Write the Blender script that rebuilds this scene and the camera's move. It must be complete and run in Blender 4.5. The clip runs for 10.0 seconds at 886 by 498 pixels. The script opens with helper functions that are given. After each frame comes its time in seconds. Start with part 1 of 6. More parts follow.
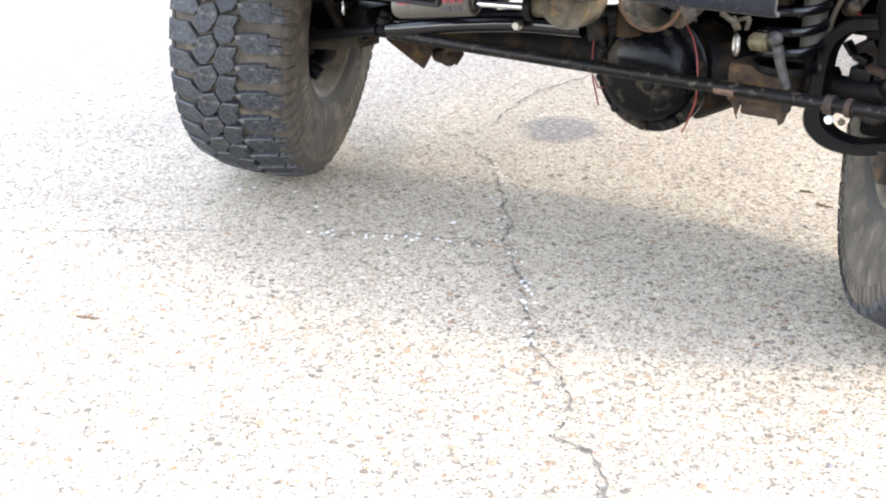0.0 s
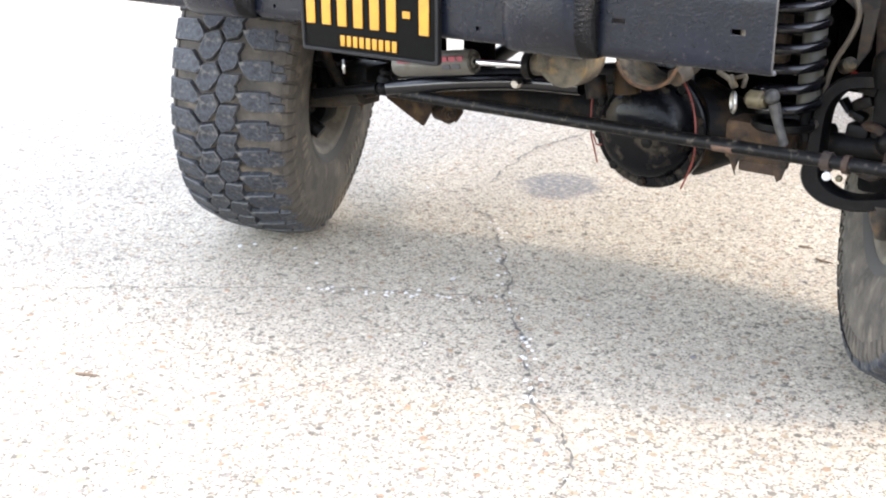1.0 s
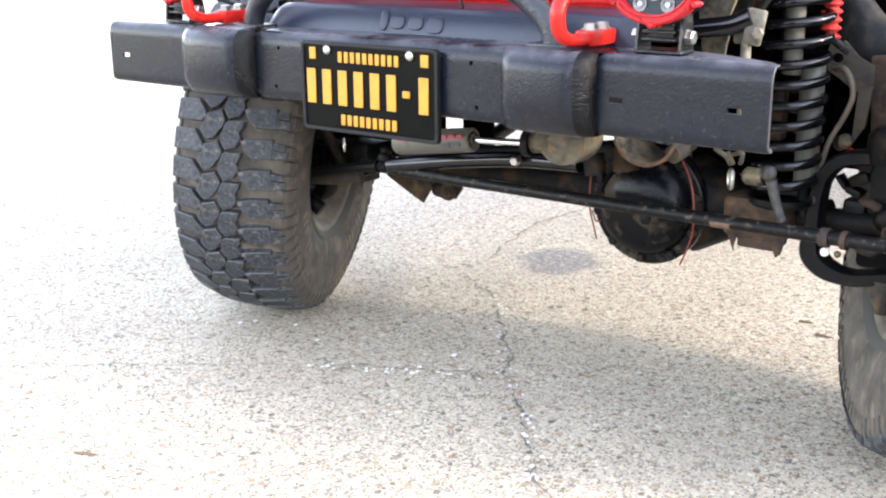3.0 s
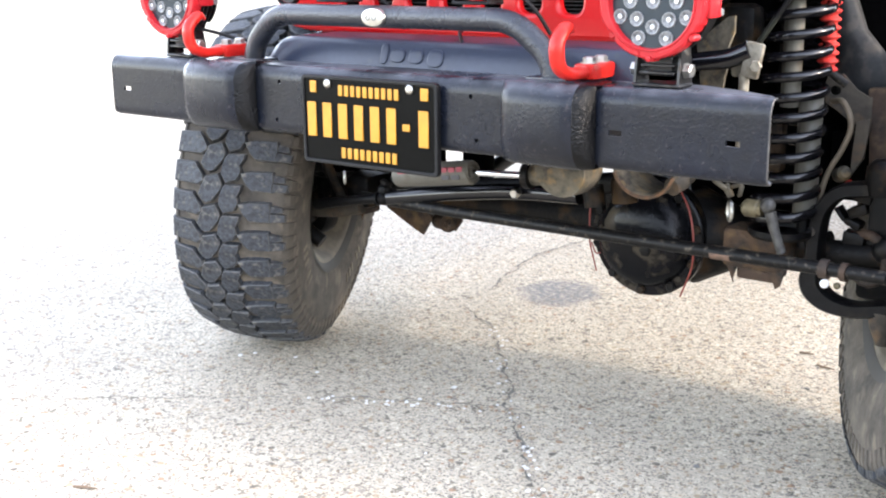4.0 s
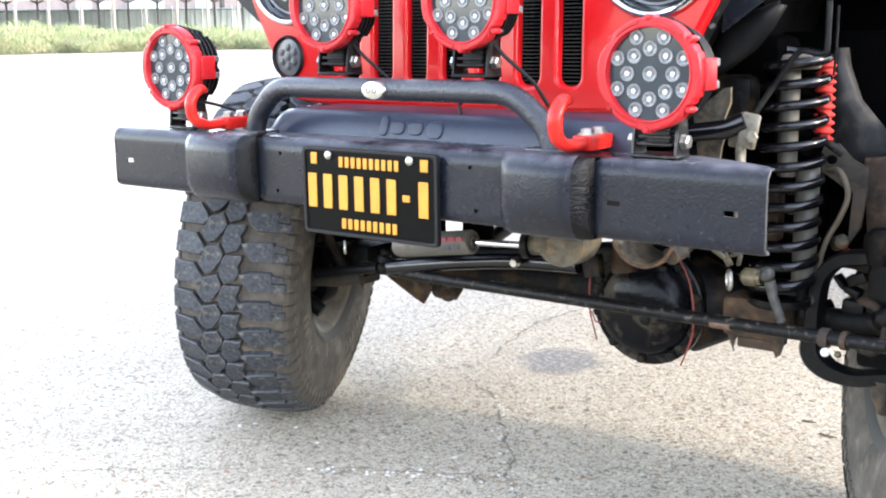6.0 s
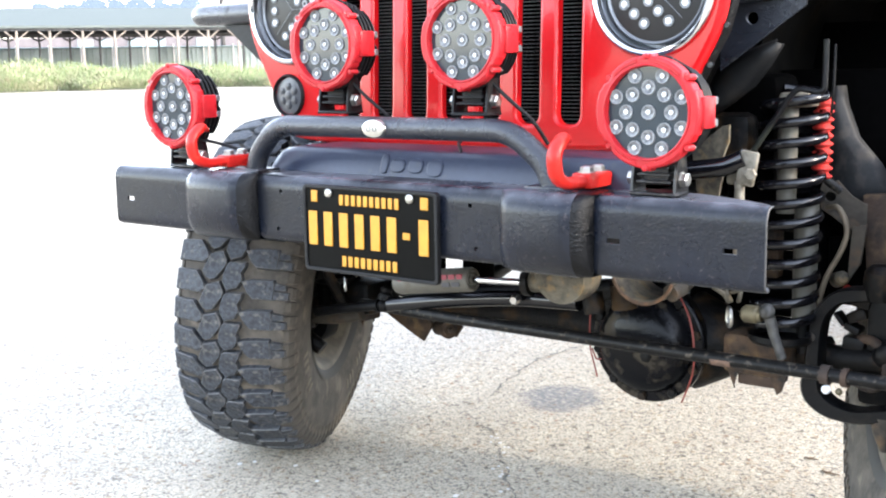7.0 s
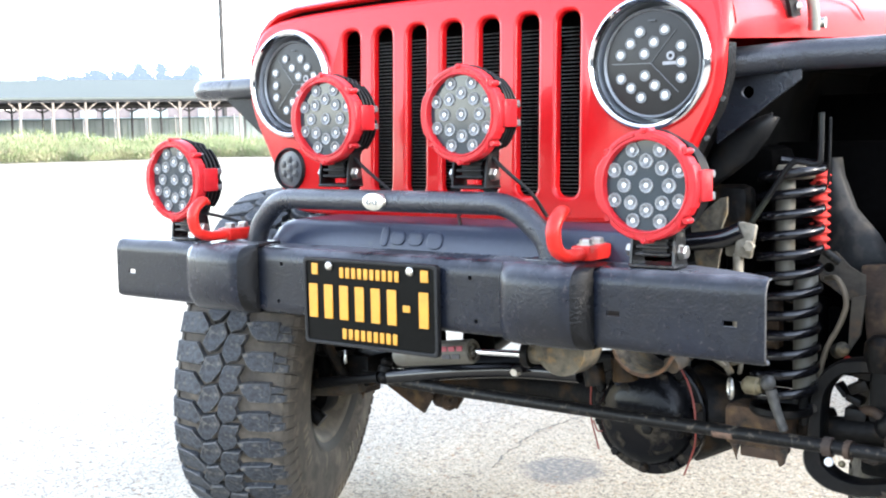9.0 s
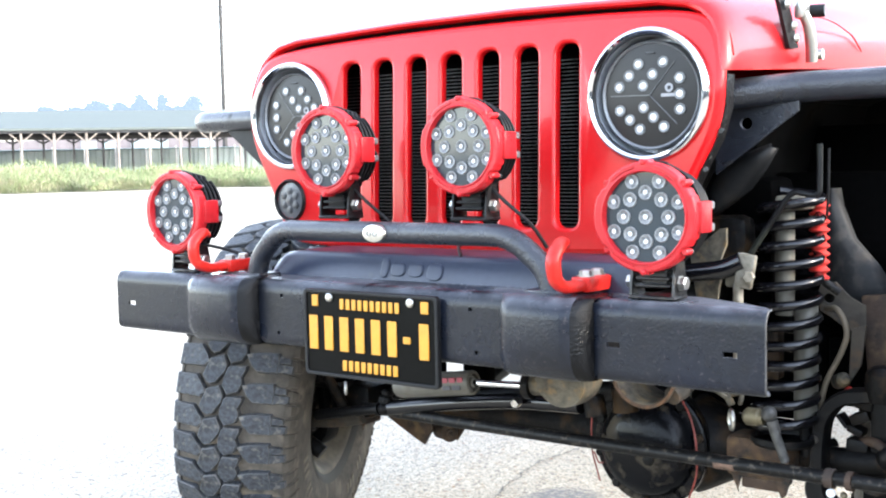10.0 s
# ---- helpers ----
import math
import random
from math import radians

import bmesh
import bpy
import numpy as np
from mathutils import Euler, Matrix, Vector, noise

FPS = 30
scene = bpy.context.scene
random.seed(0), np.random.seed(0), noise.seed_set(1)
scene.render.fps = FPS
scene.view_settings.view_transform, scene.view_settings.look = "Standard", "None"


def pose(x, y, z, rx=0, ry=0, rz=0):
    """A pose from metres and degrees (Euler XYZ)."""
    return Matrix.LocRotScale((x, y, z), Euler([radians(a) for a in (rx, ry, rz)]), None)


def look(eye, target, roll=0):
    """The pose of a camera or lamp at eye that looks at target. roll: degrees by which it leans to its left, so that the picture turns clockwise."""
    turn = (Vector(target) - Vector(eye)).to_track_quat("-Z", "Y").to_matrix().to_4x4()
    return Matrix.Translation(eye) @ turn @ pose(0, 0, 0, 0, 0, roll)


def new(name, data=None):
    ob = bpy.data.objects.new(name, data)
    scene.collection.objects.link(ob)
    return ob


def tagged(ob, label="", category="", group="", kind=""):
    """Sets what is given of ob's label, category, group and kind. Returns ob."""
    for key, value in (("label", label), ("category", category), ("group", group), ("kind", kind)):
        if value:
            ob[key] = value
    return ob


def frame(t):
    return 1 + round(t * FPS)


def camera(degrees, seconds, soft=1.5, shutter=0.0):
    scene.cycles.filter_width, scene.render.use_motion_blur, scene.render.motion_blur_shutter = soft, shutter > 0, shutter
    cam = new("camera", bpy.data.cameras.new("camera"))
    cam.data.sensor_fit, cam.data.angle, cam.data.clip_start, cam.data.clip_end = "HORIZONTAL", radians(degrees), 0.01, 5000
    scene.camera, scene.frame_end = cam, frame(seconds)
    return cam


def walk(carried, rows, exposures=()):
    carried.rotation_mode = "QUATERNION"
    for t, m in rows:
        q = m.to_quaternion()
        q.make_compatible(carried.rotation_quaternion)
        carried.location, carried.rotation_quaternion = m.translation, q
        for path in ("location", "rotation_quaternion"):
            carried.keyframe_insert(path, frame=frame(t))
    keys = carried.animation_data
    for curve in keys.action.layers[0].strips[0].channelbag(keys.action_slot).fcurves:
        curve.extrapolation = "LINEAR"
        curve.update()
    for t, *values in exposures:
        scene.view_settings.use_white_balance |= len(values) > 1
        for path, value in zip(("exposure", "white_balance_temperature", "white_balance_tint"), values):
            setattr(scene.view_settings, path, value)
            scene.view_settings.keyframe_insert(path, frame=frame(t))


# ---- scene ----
# ---- the camera and its walk ----
cam = camera(41.75, 10.0, soft=2.05)
walk(cam, [
    (0.0, pose(1.3421, -1.5148, 0.9548, 67.997, 0.234, 37.984)),
    (0.5, pose(1.3425, -1.5156, 0.9563, 69.324, 0.263, 37.965)),
    (1.0, pose(1.3430, -1.5165, 0.9578, 70.725, 0.331, 37.938)),
    (1.5, pose(1.3435, -1.5173, 0.9593, 71.852, 0.394, 37.914)),
    (2.0, pose(1.3440, -1.5182, 0.9608, 72.757, 0.415, 37.903)),
    (2.5, pose(1.3446, -1.5190, 0.9623, 73.588, 0.473, 37.891)),
    (4.0, pose(1.3464, -1.5216, 0.9671, 75.908, 0.642, 37.848)),
    (4.5, pose(1.3470, -1.5225, 0.9687, 76.654, 0.699, 37.834)),
    (5.0, pose(1.3477, -1.5234, 0.9704, 77.419, 0.752, 37.821)),
    (5.5, pose(1.3484, -1.5243, 0.9721, 78.276, 0.793, 37.812)),
    (6.0, pose(1.3491, -1.5252, 0.9738, 79.202, 0.861, 37.801)),
    (7.5, pose(1.3514, -1.5279, 0.9791, 81.761, 1.013, 37.784)),
    (8.0, pose(1.3522, -1.5288, 0.9809, 82.527, 1.035, 37.780)),
    (8.5, pose(1.3530, -1.5297, 0.9827, 83.441, 1.078, 37.781)),
    (9.0, pose(1.3539, -1.5307, 0.9846, 84.351, 1.168, 37.771)),
    (9.5, pose(1.3547, -1.5316, 0.9865, 85.123, 1.228, 37.768)),
    (10.0, pose(1.3556, -1.5326, 0.9884, 85.799, 1.293, 37.768)),
], exposures=[(0.0, 3.64, 6650, 16), (4.5, 3.70, 6550, 15), (10.0, 3.72, 6250, 11)])

# ---- world and sun ----
SUN_ELEV, SUN_AZ = radians(22), radians(13)     # azimuth from +x towards +y
sun_dir = Vector((math.cos(SUN_ELEV) * math.cos(SUN_AZ), math.cos(SUN_ELEV) * math.sin(SUN_AZ), math.sin(SUN_ELEV)))
world = bpy.data.worlds.new("world")
scene.world = world
world.use_nodes = True
wn = world.node_tree
sky = wn.nodes.new("ShaderNodeTexSky")
sky.sky_type, sky.sun_disc = "NISHITA", False
sky.sun_elevation, sky.sun_rotation = SUN_ELEV, radians(90) - SUN_AZ
sky.air_density, sky.dust_density, sky.ozone_density = 1.0, 0.9, 1.0
wn.nodes["Background"].inputs[1].default_value = 0.15
haze = wn.nodes.new("ShaderNodeHueSaturation")     # hazy, washed-out sky
haze.inputs["Saturation"].default_value = 0.55
wn.links.new(sky.outputs[0], haze.inputs["Color"])
wn.links.new(haze.outputs[0], wn.nodes["Background"].inputs[0])
sun_data = bpy.data.lights.new("sun", "SUN")
sun_data.energy, sun_data.angle, sun_data.color = 0.33, radians(3.0), (1.0, 0.87, 0.68)
sun = new("sun", sun_data)
sun.matrix_world = look(sun_dir * 30, (0, 0, 0))

# ---- materials ----


def mat(name, col, rough=0.5, metal=0.0, col2=None, scale=8.0, amount=0.5, fine=90.0, bump=0.0, bump_scale=120.0,
        coat=0.0, rough_var=0.1, dirt=None, dirt_scale=3.0, dirt_at=0.55, spec=0.5, dust_sheen=None, dust_sheen_at=0.5):
    """Principled surface with variation at two scales, a dust or dirt layer with its own shape, and fine relief."""
    m = bpy.data.materials.new(name)
    m.use_nodes = True
    nt = m.node_tree
    bs = nt.nodes["Principled BSDF"]
    co = nt.nodes.new("ShaderNodeTexCoord").outputs["Object"]

    def noise_tex(sc, detail=5.0):
        n = nt.nodes.new("ShaderNodeTexNoise")
        n.inputs["Scale"].default_value, n.inputs["Detail"].default_value = sc, detail
        nt.links.new(co, n.inputs["Vector"])
        return n.outputs["Fac"]

    def mixed(fac, a, b):
        x = nt.nodes.new("ShaderNodeMix")
        x.data_type = "RGBA"
        for s, v in ((x.inputs[0], fac), (x.inputs[6], a), (x.inputs[7], b)):
            if isinstance(v, (tuple, float, int)):
                s.default_value = (*v, 1) if isinstance(v, tuple) else v
            else:
                nt.links.new(v, s)
        return x.outputs[2]

    def ramp(src, lo, hi):
        r = nt.nodes.new("ShaderNodeMapRange")
        r.inputs[1].default_value, r.inputs[2].default_value = lo, hi
        nt.links.new(src, r.inputs[0])
        return r.outputs[0]

    c2 = col2 or tuple(c * 0.7 for c in col)
    big, small = noise_tex(scale), noise_tex(fine, 3.0)
    f1 = ramp(big, 0.5 - 0.28 / max(amount, 0.05) * 0.5, 0.5 + 0.28 / max(amount, 0.05) * 0.5)
    c = mixed(f1, col, c2)
    c = mixed(ramp(small, 0.35, 0.75), c, mixed(0.25 * amount, c, tuple(min(1, x * 1.6 + 0.01) for x in col)))
    r_out = None
    if dirt:
        d = ramp(noise_tex(dirt_scale, 8.0), dirt_at - 0.07, dirt_at + 0.12)
        c = mixed(d, c, dirt)
        r_out = d
    if dust_sheen:      # patchy dust on what faces upwards, its colour lightened for sky sheen and glare
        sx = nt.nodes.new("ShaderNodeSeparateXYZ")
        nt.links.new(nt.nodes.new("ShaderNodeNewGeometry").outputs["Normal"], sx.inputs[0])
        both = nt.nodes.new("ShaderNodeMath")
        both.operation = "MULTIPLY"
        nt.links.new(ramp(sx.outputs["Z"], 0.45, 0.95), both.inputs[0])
        nt.links.new(ramp(noise_tex(16.0, 9.0), dust_sheen_at - 0.12, dust_sheen_at + 0.12), both.inputs[1])
        c = mixed(both.outputs[0], c, dust_sheen)
    nt.links.new(c, bs.inputs["Base Color"])
    rr = nt.nodes.new("ShaderNodeMapRange")
    rr.inputs[3].default_value, rr.inputs[4].default_value = max(0.02, rough - rough_var), min(1, rough + rough_var)
    nt.links.new(big, rr.inputs[0])
    ro = rr.outputs[0]
    if r_out is not None:
        k = nt.nodes.new("ShaderNodeMath")
        k.operation = "MAXIMUM"
        s = nt.nodes.new("ShaderNodeMath")
        s.operation = "MULTIPLY"
        s.inputs[1].default_value = 0.9
        nt.links.new(r_out, s.inputs[0])
        nt.links.new(ro, k.inputs[0])
        nt.links.new(s.outputs[0], k.inputs[1])
        ro = k.outputs[0]
    nt.links.new(ro, bs.inputs["Roughness"])
    bs.inputs["Metallic"].default_value = metal
    bs.inputs["Specular IOR Level"].default_value = spec
    if coat:
        bs.inputs["Coat Weight"].default_value, bs.inputs["Coat Roughness"].default_value = coat, 0.06
    if bump:
        b = nt.nodes.new("ShaderNodeBump")
        b.inputs["Strength"].default_value, b.inputs["Distance"].default_value = min(1.0, bump * 2), 0.003
        nt.links.new(noise_tex(bump_scale, 4.0), b.inputs["Height"])
        nt.links.new(b.outputs[0], bs.inputs["Normal"])
    return m


RED = mat("red_paint", (0.43, 0.0045, 0.006), 0.30, col2=(0.39, 0.004, 0.0055), scale=3, amount=0.4, coat=0.20, rough_var=0.04, spec=0.20)
RED_LAMP = mat("red_powder_coat", (0.36, 0.013, 0.017), 0.30, col2=(0.27, 0.009, 0.012), scale=30, amount=0.6, bump=0.08, bump_scale=260, spec=0.22)
RED_HOOK = mat("red_hook_paint", (0.42, 0.014, 0.009), 0.32, col2=(0.33, 0.010, 0.007), scale=24, amount=0.8, bump=0.12, bump_scale=180, spec=0.22, dirt=(0.16, 0.05, 0.03), dirt_scale=45, dirt_at=0.68)
RED_SHOCK = mat("red_rubber", (0.46, 0.026, 0.018), 0.5, scale=30, amount=0.5)
BUMPER = mat("black_bumper_paint", (0.0042, 0.0060, 0.0112), 0.28, col2=(0.0052, 0.0058, 0.0072), scale=7, amount=1.0, bump=0.10, bump_scale=230, rough_var=0.12, spec=0.25, dirt=(0.036, 0.030, 0.031), dirt_scale=120, dirt_at=0.665, dust_sheen=(0.085, 0.090, 0.105), dust_sheen_at=0.49)
# lumpy coating, its black deepened to stand in for shade on the flanks
LUMPY = mat("lumpy_shaded_coating", (0.0010, 0.0012, 0.0017), 0.17, scale=10, amount=0.3, bump=0.42, bump_scale=270, rough_var=0.05, spec=0.18)
BLACK_METAL = mat("black_painted_steel", (0.0038, 0.0038, 0.0042), 0.40, scale=9, amount=0.6, bump=0.06, spec=0.18, dirt=(0.025, 0.028, 0.020), dirt_scale=9, dirt_at=0.62)
GREASY = mat("greasy_dark_steel", (0.0026, 0.0024, 0.0022), 0.5, scale=9, amount=0.7, bump=0.3, bump_scale=90, spec=0.13, dirt=(0.034, 0.020, 0.009), dirt_scale=22, dirt_at=0.585)
RUSTY = mat("rusty_brown_steel", (0.036, 0.018, 0.008), 0.8, col2=(0.010, 0.007, 0.005), scale=14, amount=0.9, bump=0.3, bump_scale=150, dirt=(0.085, 0.052, 0.025), dirt_scale=26, dirt_at=0.62)
PLASTIC = mat("black_plastic", (0.005, 0.005, 0.0055), 0.5, scale=12, amount=0.4, bump=0.08, bump_scale=500, spec=0.2)
# near-black base colour stands in for deep shade in gaps and cavities
DARK = mat("cavity_shade", (0.0006, 0.0006, 0.0006), 0.9, scale=8, amount=0.3, spec=0.02)
RUBBER = mat("tyre_rubber", (0.0055, 0.0072, 0.0100), 0.62, col2=(0.034, 0.039, 0.047), scale=110, amount=1.0, fine=320, bump=0.5, bump_scale=160, rough_var=0.10, dirt=(0.13, 0.12, 0.10), dirt_scale=60, dirt_at=0.635)
RUBBER_EDGE = mat("scuffed_tread_edge", (0.098, 0.097, 0.094), 0.8, col2=(0.028, 0.030, 0.033), scale=90, amount=1.0, bump=0.3, bump_scale=160)
RUBBER_DUSTY = mat("dusty_tyre_rubber", (0.074, 0.062, 0.047), 0.85, col2=(0.030, 0.026, 0.021), scale=16, amount=0.9, bump=0.25, bump_scale=110, dirt=(0.145, 0.120, 0.088), dirt_scale=18, dirt_at=0.60)
CHROME = mat("chrome", (0.80, 0.80, 0.81), 0.10, 1.0, scale=12, amount=0.2, rough_var=0.04)
STEEL = mat("zinc_steel", (0.50, 0.49, 0.45), 0.35, 1.0, scale=40, amount=0.6, rough_var=0.1)
ALU = mat("grey_aluminium", (0.17, 0.175, 0.18), 0.42, 0.6, scale=25, amount=0.5)
BUCKET = mat("pale_lamp_bucket", (0.34, 0.36, 0.39), 0.38, 0.4, scale=25, amount=0.5)
GREY_SHOCK = mat("grey_shock_body", (0.092, 0.086, 0.070), 0.5, 0.0, scale=12, amount=0.6, dirt=(0.06, 0.047, 0.03), dirt_scale=26, dirt_at=0.58)
LENS = mat("smoked_lens", (0.022, 0.032, 0.039), 0.09, scale=30, amount=0.3, rough_var=0.03, coat=0.15, spec=0.35)
PALE_MARK = mat("pale_grey_print", (0.22, 0.22, 0.225), 0.5, scale=80, amount=0.6)
TURN_LENS = mat("smoky_grey_lens", (0.070, 0.070, 0.074), 0.30, scale=60, amount=0.7, rough_var=0.05)
TURN_CELL = mat("dim_grey_cell", (0.030, 0.030, 0.033), 0.35, scale=90, amount=0.8)
LENS_DARK = mat("black_lens", (0.0100, 0.0090, 0.0090), 0.30, scale=30, amount=0.3, rough_var=0.03, spec=0.22)
PLATE = mat("black_plate_paint", (0.0012, 0.0013, 0.0011), 0.4, scale=20, amount=0.4, spec=0.06)
YELLOW = mat("yellow_plate_paint", (0.49, 0.220, 0.009), 0.45, scale=60, amount=0.3)
WHITE_LED = mat("silvery_led_reflector", (0.54, 0.54, 0.52), 0.3, 0.2, col2=(0.30, 0.30, 0.30), scale=170, amount=1.0)
LED_CUP = mat("clear_led_cup", (0.170, 0.175, 0.172), 0.30, 0.0, col2=(0.022, 0.025, 0.027), scale=260, amount=1.0)
LED_RIM = mat("clear_led_rim", (0.21, 0.215, 0.21), 0.35, 0.0, col2=(0.10, 0.105, 0.108), scale=230, amount=1.0)
TUBE = mat("textured_black_tube", (0.0098, 0.0120, 0.0180), 0.28, scale=7, amount=0.6, bump=0.27, bump_scale=250, rough_var=0.10, spec=0.50, dirt=(0.006, 0.006, 0.006), dirt_scale=34, dirt_at=0.64, dust_sheen=(0.065, 0.067, 0.073), dust_sheen_at=0.54)
COVER = mat("oily_black_cover", (0.0022, 0.0024, 0.0032), 0.24, scale=7, amount=0.6, bump=0.08, spec=0.12, dirt=(0.054, 0.044, 0.030), dirt_scale=24, dirt_at=0.605)
TIE = mat("scuffed_black_steel", (0.0038, 0.0037, 0.0036), 0.42, 0.0, scale=20, amount=0.8, bump=0.15, spec=0.16, dirt=(0.080, 0.068, 0.052), dirt_scale=95, dirt_at=0.63)
SCUFFED = mat("scuffed_grey_steel", (0.013, 0.013, 0.014), 0.32, 0.3, col2=(0.003, 0.003, 0.003), scale=40, amount=1.0, bump=0.1, dirt=(0.06, 0.052, 0.043), dirt_scale=50, dirt_at=0.62)
SCUFFED_PALE = mat("scuffed_pale_steel", (0.042, 0.040, 0.036), 0.6, 0.1, col2=(0.005, 0.006, 0.005), scale=70, amount=1.0, bump=0.4, bump_scale=180)
LINK = mat("gloss_black_steel", (0.003, 0.003, 0.004), 0.17, scale=12, amount=0.5, rough_var=0.06, spec=0.38)
KNUCKLE = mat("black_forging", (0.0020, 0.0020, 0.0023), 0.45, scale=14, amount=0.6, bump=0.2, bump_scale=70, spec=0.15, dirt=(0.014, 0.011, 0.008), dirt_scale=26, dirt_at=0.62)
FOLIAGE = mat("weed_leaves", (0.135, 0.175, 0.080), 0.8, col2=(0.180, 0.205, 0.115), scale=0.5, amount=0.9, fine=5, spec=0.1)
RUST_STREAK = mat("streaky_rust", (0.052, 0.026, 0.009), 0.8, col2=(0.005, 0.004, 0.003), scale=34, amount=1.0, fine=160, bump=0.35, bump_scale=150, dirt=(0.110, 0.064, 0.022), dirt_scale=26, dirt_at=0.62)
BARE_RUST = mat("bare_rusty_steel", (0.15, 0.085, 0.055), 0.7, col2=(0.040, 0.024, 0.015), scale=60, amount=1.0, bump=0.3)
RUST_BRIGHT = mat("orange_rust", (0.105, 0.050, 0.020), 0.8, col2=(0.035, 0.022, 0.013), scale=60, amount=1.0, bump=0.3)
MOTTLED = mat("mottled_dusty_casting", (0.092, 0.078, 0.052), 0.75, 0.1, col2=(0.014, 0.012, 0.009), scale=34, amount=1.0, fine=180, bump=0.35, bump_scale=140, dirt=(0.15, 0.098, 0.040), dirt_scale=46, dirt_at=0.60)
BARREL = mat("dark_dusty_barrel", (0.030, 0.028, 0.025), 0.7, col2=(0.014, 0.013, 0.012), scale=14, amount=0.8)
SHEET = mat("dim_black_sheet", (0.0085, 0.0088, 0.0094), 0.42, scale=6, amount=0.8, bump=0.10, bump_scale=60, spec=0.16, dirt=(0.018, 0.014, 0.010), dirt_scale=8, dirt_at=0.62)
PALE_STRIP = mat("pale_edge_strip", (0.034, 0.033, 0.032), 0.5, 0.2, col2=(0.020, 0.020, 0.021), scale=60, amount=1.0)
PALE_ZINC = mat("pale_tarnished_zinc", (0.19, 0.172, 0.135), 0.5, 0.3, col2=(0.085, 0.072, 0.05), scale=60, amount=0.9)
WELL = mat("dusty_grey_plastic", (0.0190, 0.0195, 0.0200), 0.55, col2=(0.0110, 0.0110, 0.0112), scale=12, amount=0.9, spec=0.16, bump=0.08, dirt=(0.045, 0.041, 0.036), dirt_scale=30, dirt_at=0.60)
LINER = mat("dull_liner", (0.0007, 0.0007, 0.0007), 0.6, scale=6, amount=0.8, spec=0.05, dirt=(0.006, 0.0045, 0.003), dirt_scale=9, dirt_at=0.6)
COVER_BLUE = mat("weathered_black_cover", (0.0160, 0.0220, 0.0405), 0.34, scale=6, amount=0.7, bump=0.05, bump_scale=150, rough_var=0.10, spec=0.34, dirt=(0.034, 0.035, 0.037), dirt_scale=40, dirt_at=0.68)
BEAD = mat("dark_tyre_bead", (0.020, 0.019, 0.017), 0.75, col2=(0.034, 0.031, 0.026), scale=30, amount=0.7)


def ground_material():
    """Exposed-aggregate concrete: pebbles of mixed colour set in pale mortar, stains at a larger scale, one oil-grey patch."""
    m = bpy.data.materials.new("exposed_aggregate_concrete")
    m.use_nodes = True
    nt = m.node_tree
    bs = nt.nodes["Principled BSDF"]
    co = nt.nodes.new("ShaderNodeTexCoord").outputs["Object"]

    def node(kind, **kw):
        n = nt.nodes.new(kind)
        for key, v in kw.items():
            n.inputs[key].default_value = v
        return n

    def voro(sc):
        v = node("ShaderNodeTexVoronoi", Scale=sc)
        nt.links.new(co, v.inputs["Vector"])
        return v

    def nz(sc, d=5.0):
        n = node("ShaderNodeTexNoise", Scale=sc, Detail=d)
        nt.links.new(co, n.inputs["Vector"])
        return n.outputs["Fac"]

    def rng(src, lo, hi, a=0.0, b=1.0):
        r = nt.nodes.new("ShaderNodeMapRange")
        for i, v in enumerate((lo, hi, a, b)):
            r.inputs[i + 1].default_value = v
        nt.links.new(src, r.inputs[0])
        return r.outputs[0]

    def mix(fac, a, b):
        x = nt.nodes.new("ShaderNodeMix")
        x.data_type = "RGBA"
        for s, v in ((x.inputs[0], fac), (x.inputs[6], a), (x.inputs[7], b)):
            if isinstance(v, tuple):
                s.default_value = (*v, 1)
            elif isinstance(v, float):
                s.default_value = v
            else:
                nt.links.new(v, s)
        return x.outputs[2]

    def ramp(src, stops):
        r = nt.nodes.new("ShaderNodeValToRGB")
        r.color_ramp.interpolation = "CONSTANT"
        el = r.color_ramp.elements
        while len(el) < len(stops):
            el.new(0.5)
        for e, (p, c) in zip(el, stops):
            e.position, e.color = p, (*c, 1)
        nt.links.new(src, r.inputs[0])
        return r.outputs[0]

    def math_node(op, a, b):
        n = nt.nodes.new("ShaderNodeMath")
        n.operation = op
        for s, v in zip(n.inputs, (a, b)):
            if isinstance(v, float):
                s.default_value = v
            else:
                nt.links.new(v, s)
        return n.outputs[0]

    def sep_r(col):
        s = nt.nodes.new("ShaderNodeSeparateColor")
        nt.links.new(col, s.inputs[0])
        return s.outputs[0], s.outputs[1]

    v1, v2, v3 = voro(48.0), voro(105.0), voro(215.0)
    r1, g1 = sep_r(v1.outputs["Color"])
    r2, g2 = sep_r(v2.outputs["Color"])
    r3, g3 = sep_r(v3.outputs["Color"])
    stones = [(0.0, (0.13, 0.12, 0.105)), (0.08, (0.28, 0.23, 0.165)), (0.30, (0.44, 0.395, 0.32)), (0.56, (0.21, 0.198, 0.182)),
              (0.70, (0.50, 0.46, 0.39)), (0.93, (0.26, 0.175, 0.12))]
    c1, c2 = ramp(r1, stones), ramp(r2, stones)
    c3 = ramp(r3, [(0.0, (0.07, 0.066, 0.058)), (0.19, (0.33, 0.30, 0.25)), (0.55, (0.50, 0.47, 0.41)), (0.86, (0.15, 0.137, 0.118))])
    mortar = mix(nz(25.0), (0.43, 0.40, 0.34), (0.33, 0.305, 0.26))
    tiny = math_node("MULTIPLY", rng(v3.outputs["Distance"], 0.50, 0.40), rng(g3, 0.30, 0.31))
    small = math_node("MULTIPLY", rng(v2.outputs["Distance"], 0.46, 0.38), rng(g2, 0.40, 0.41))
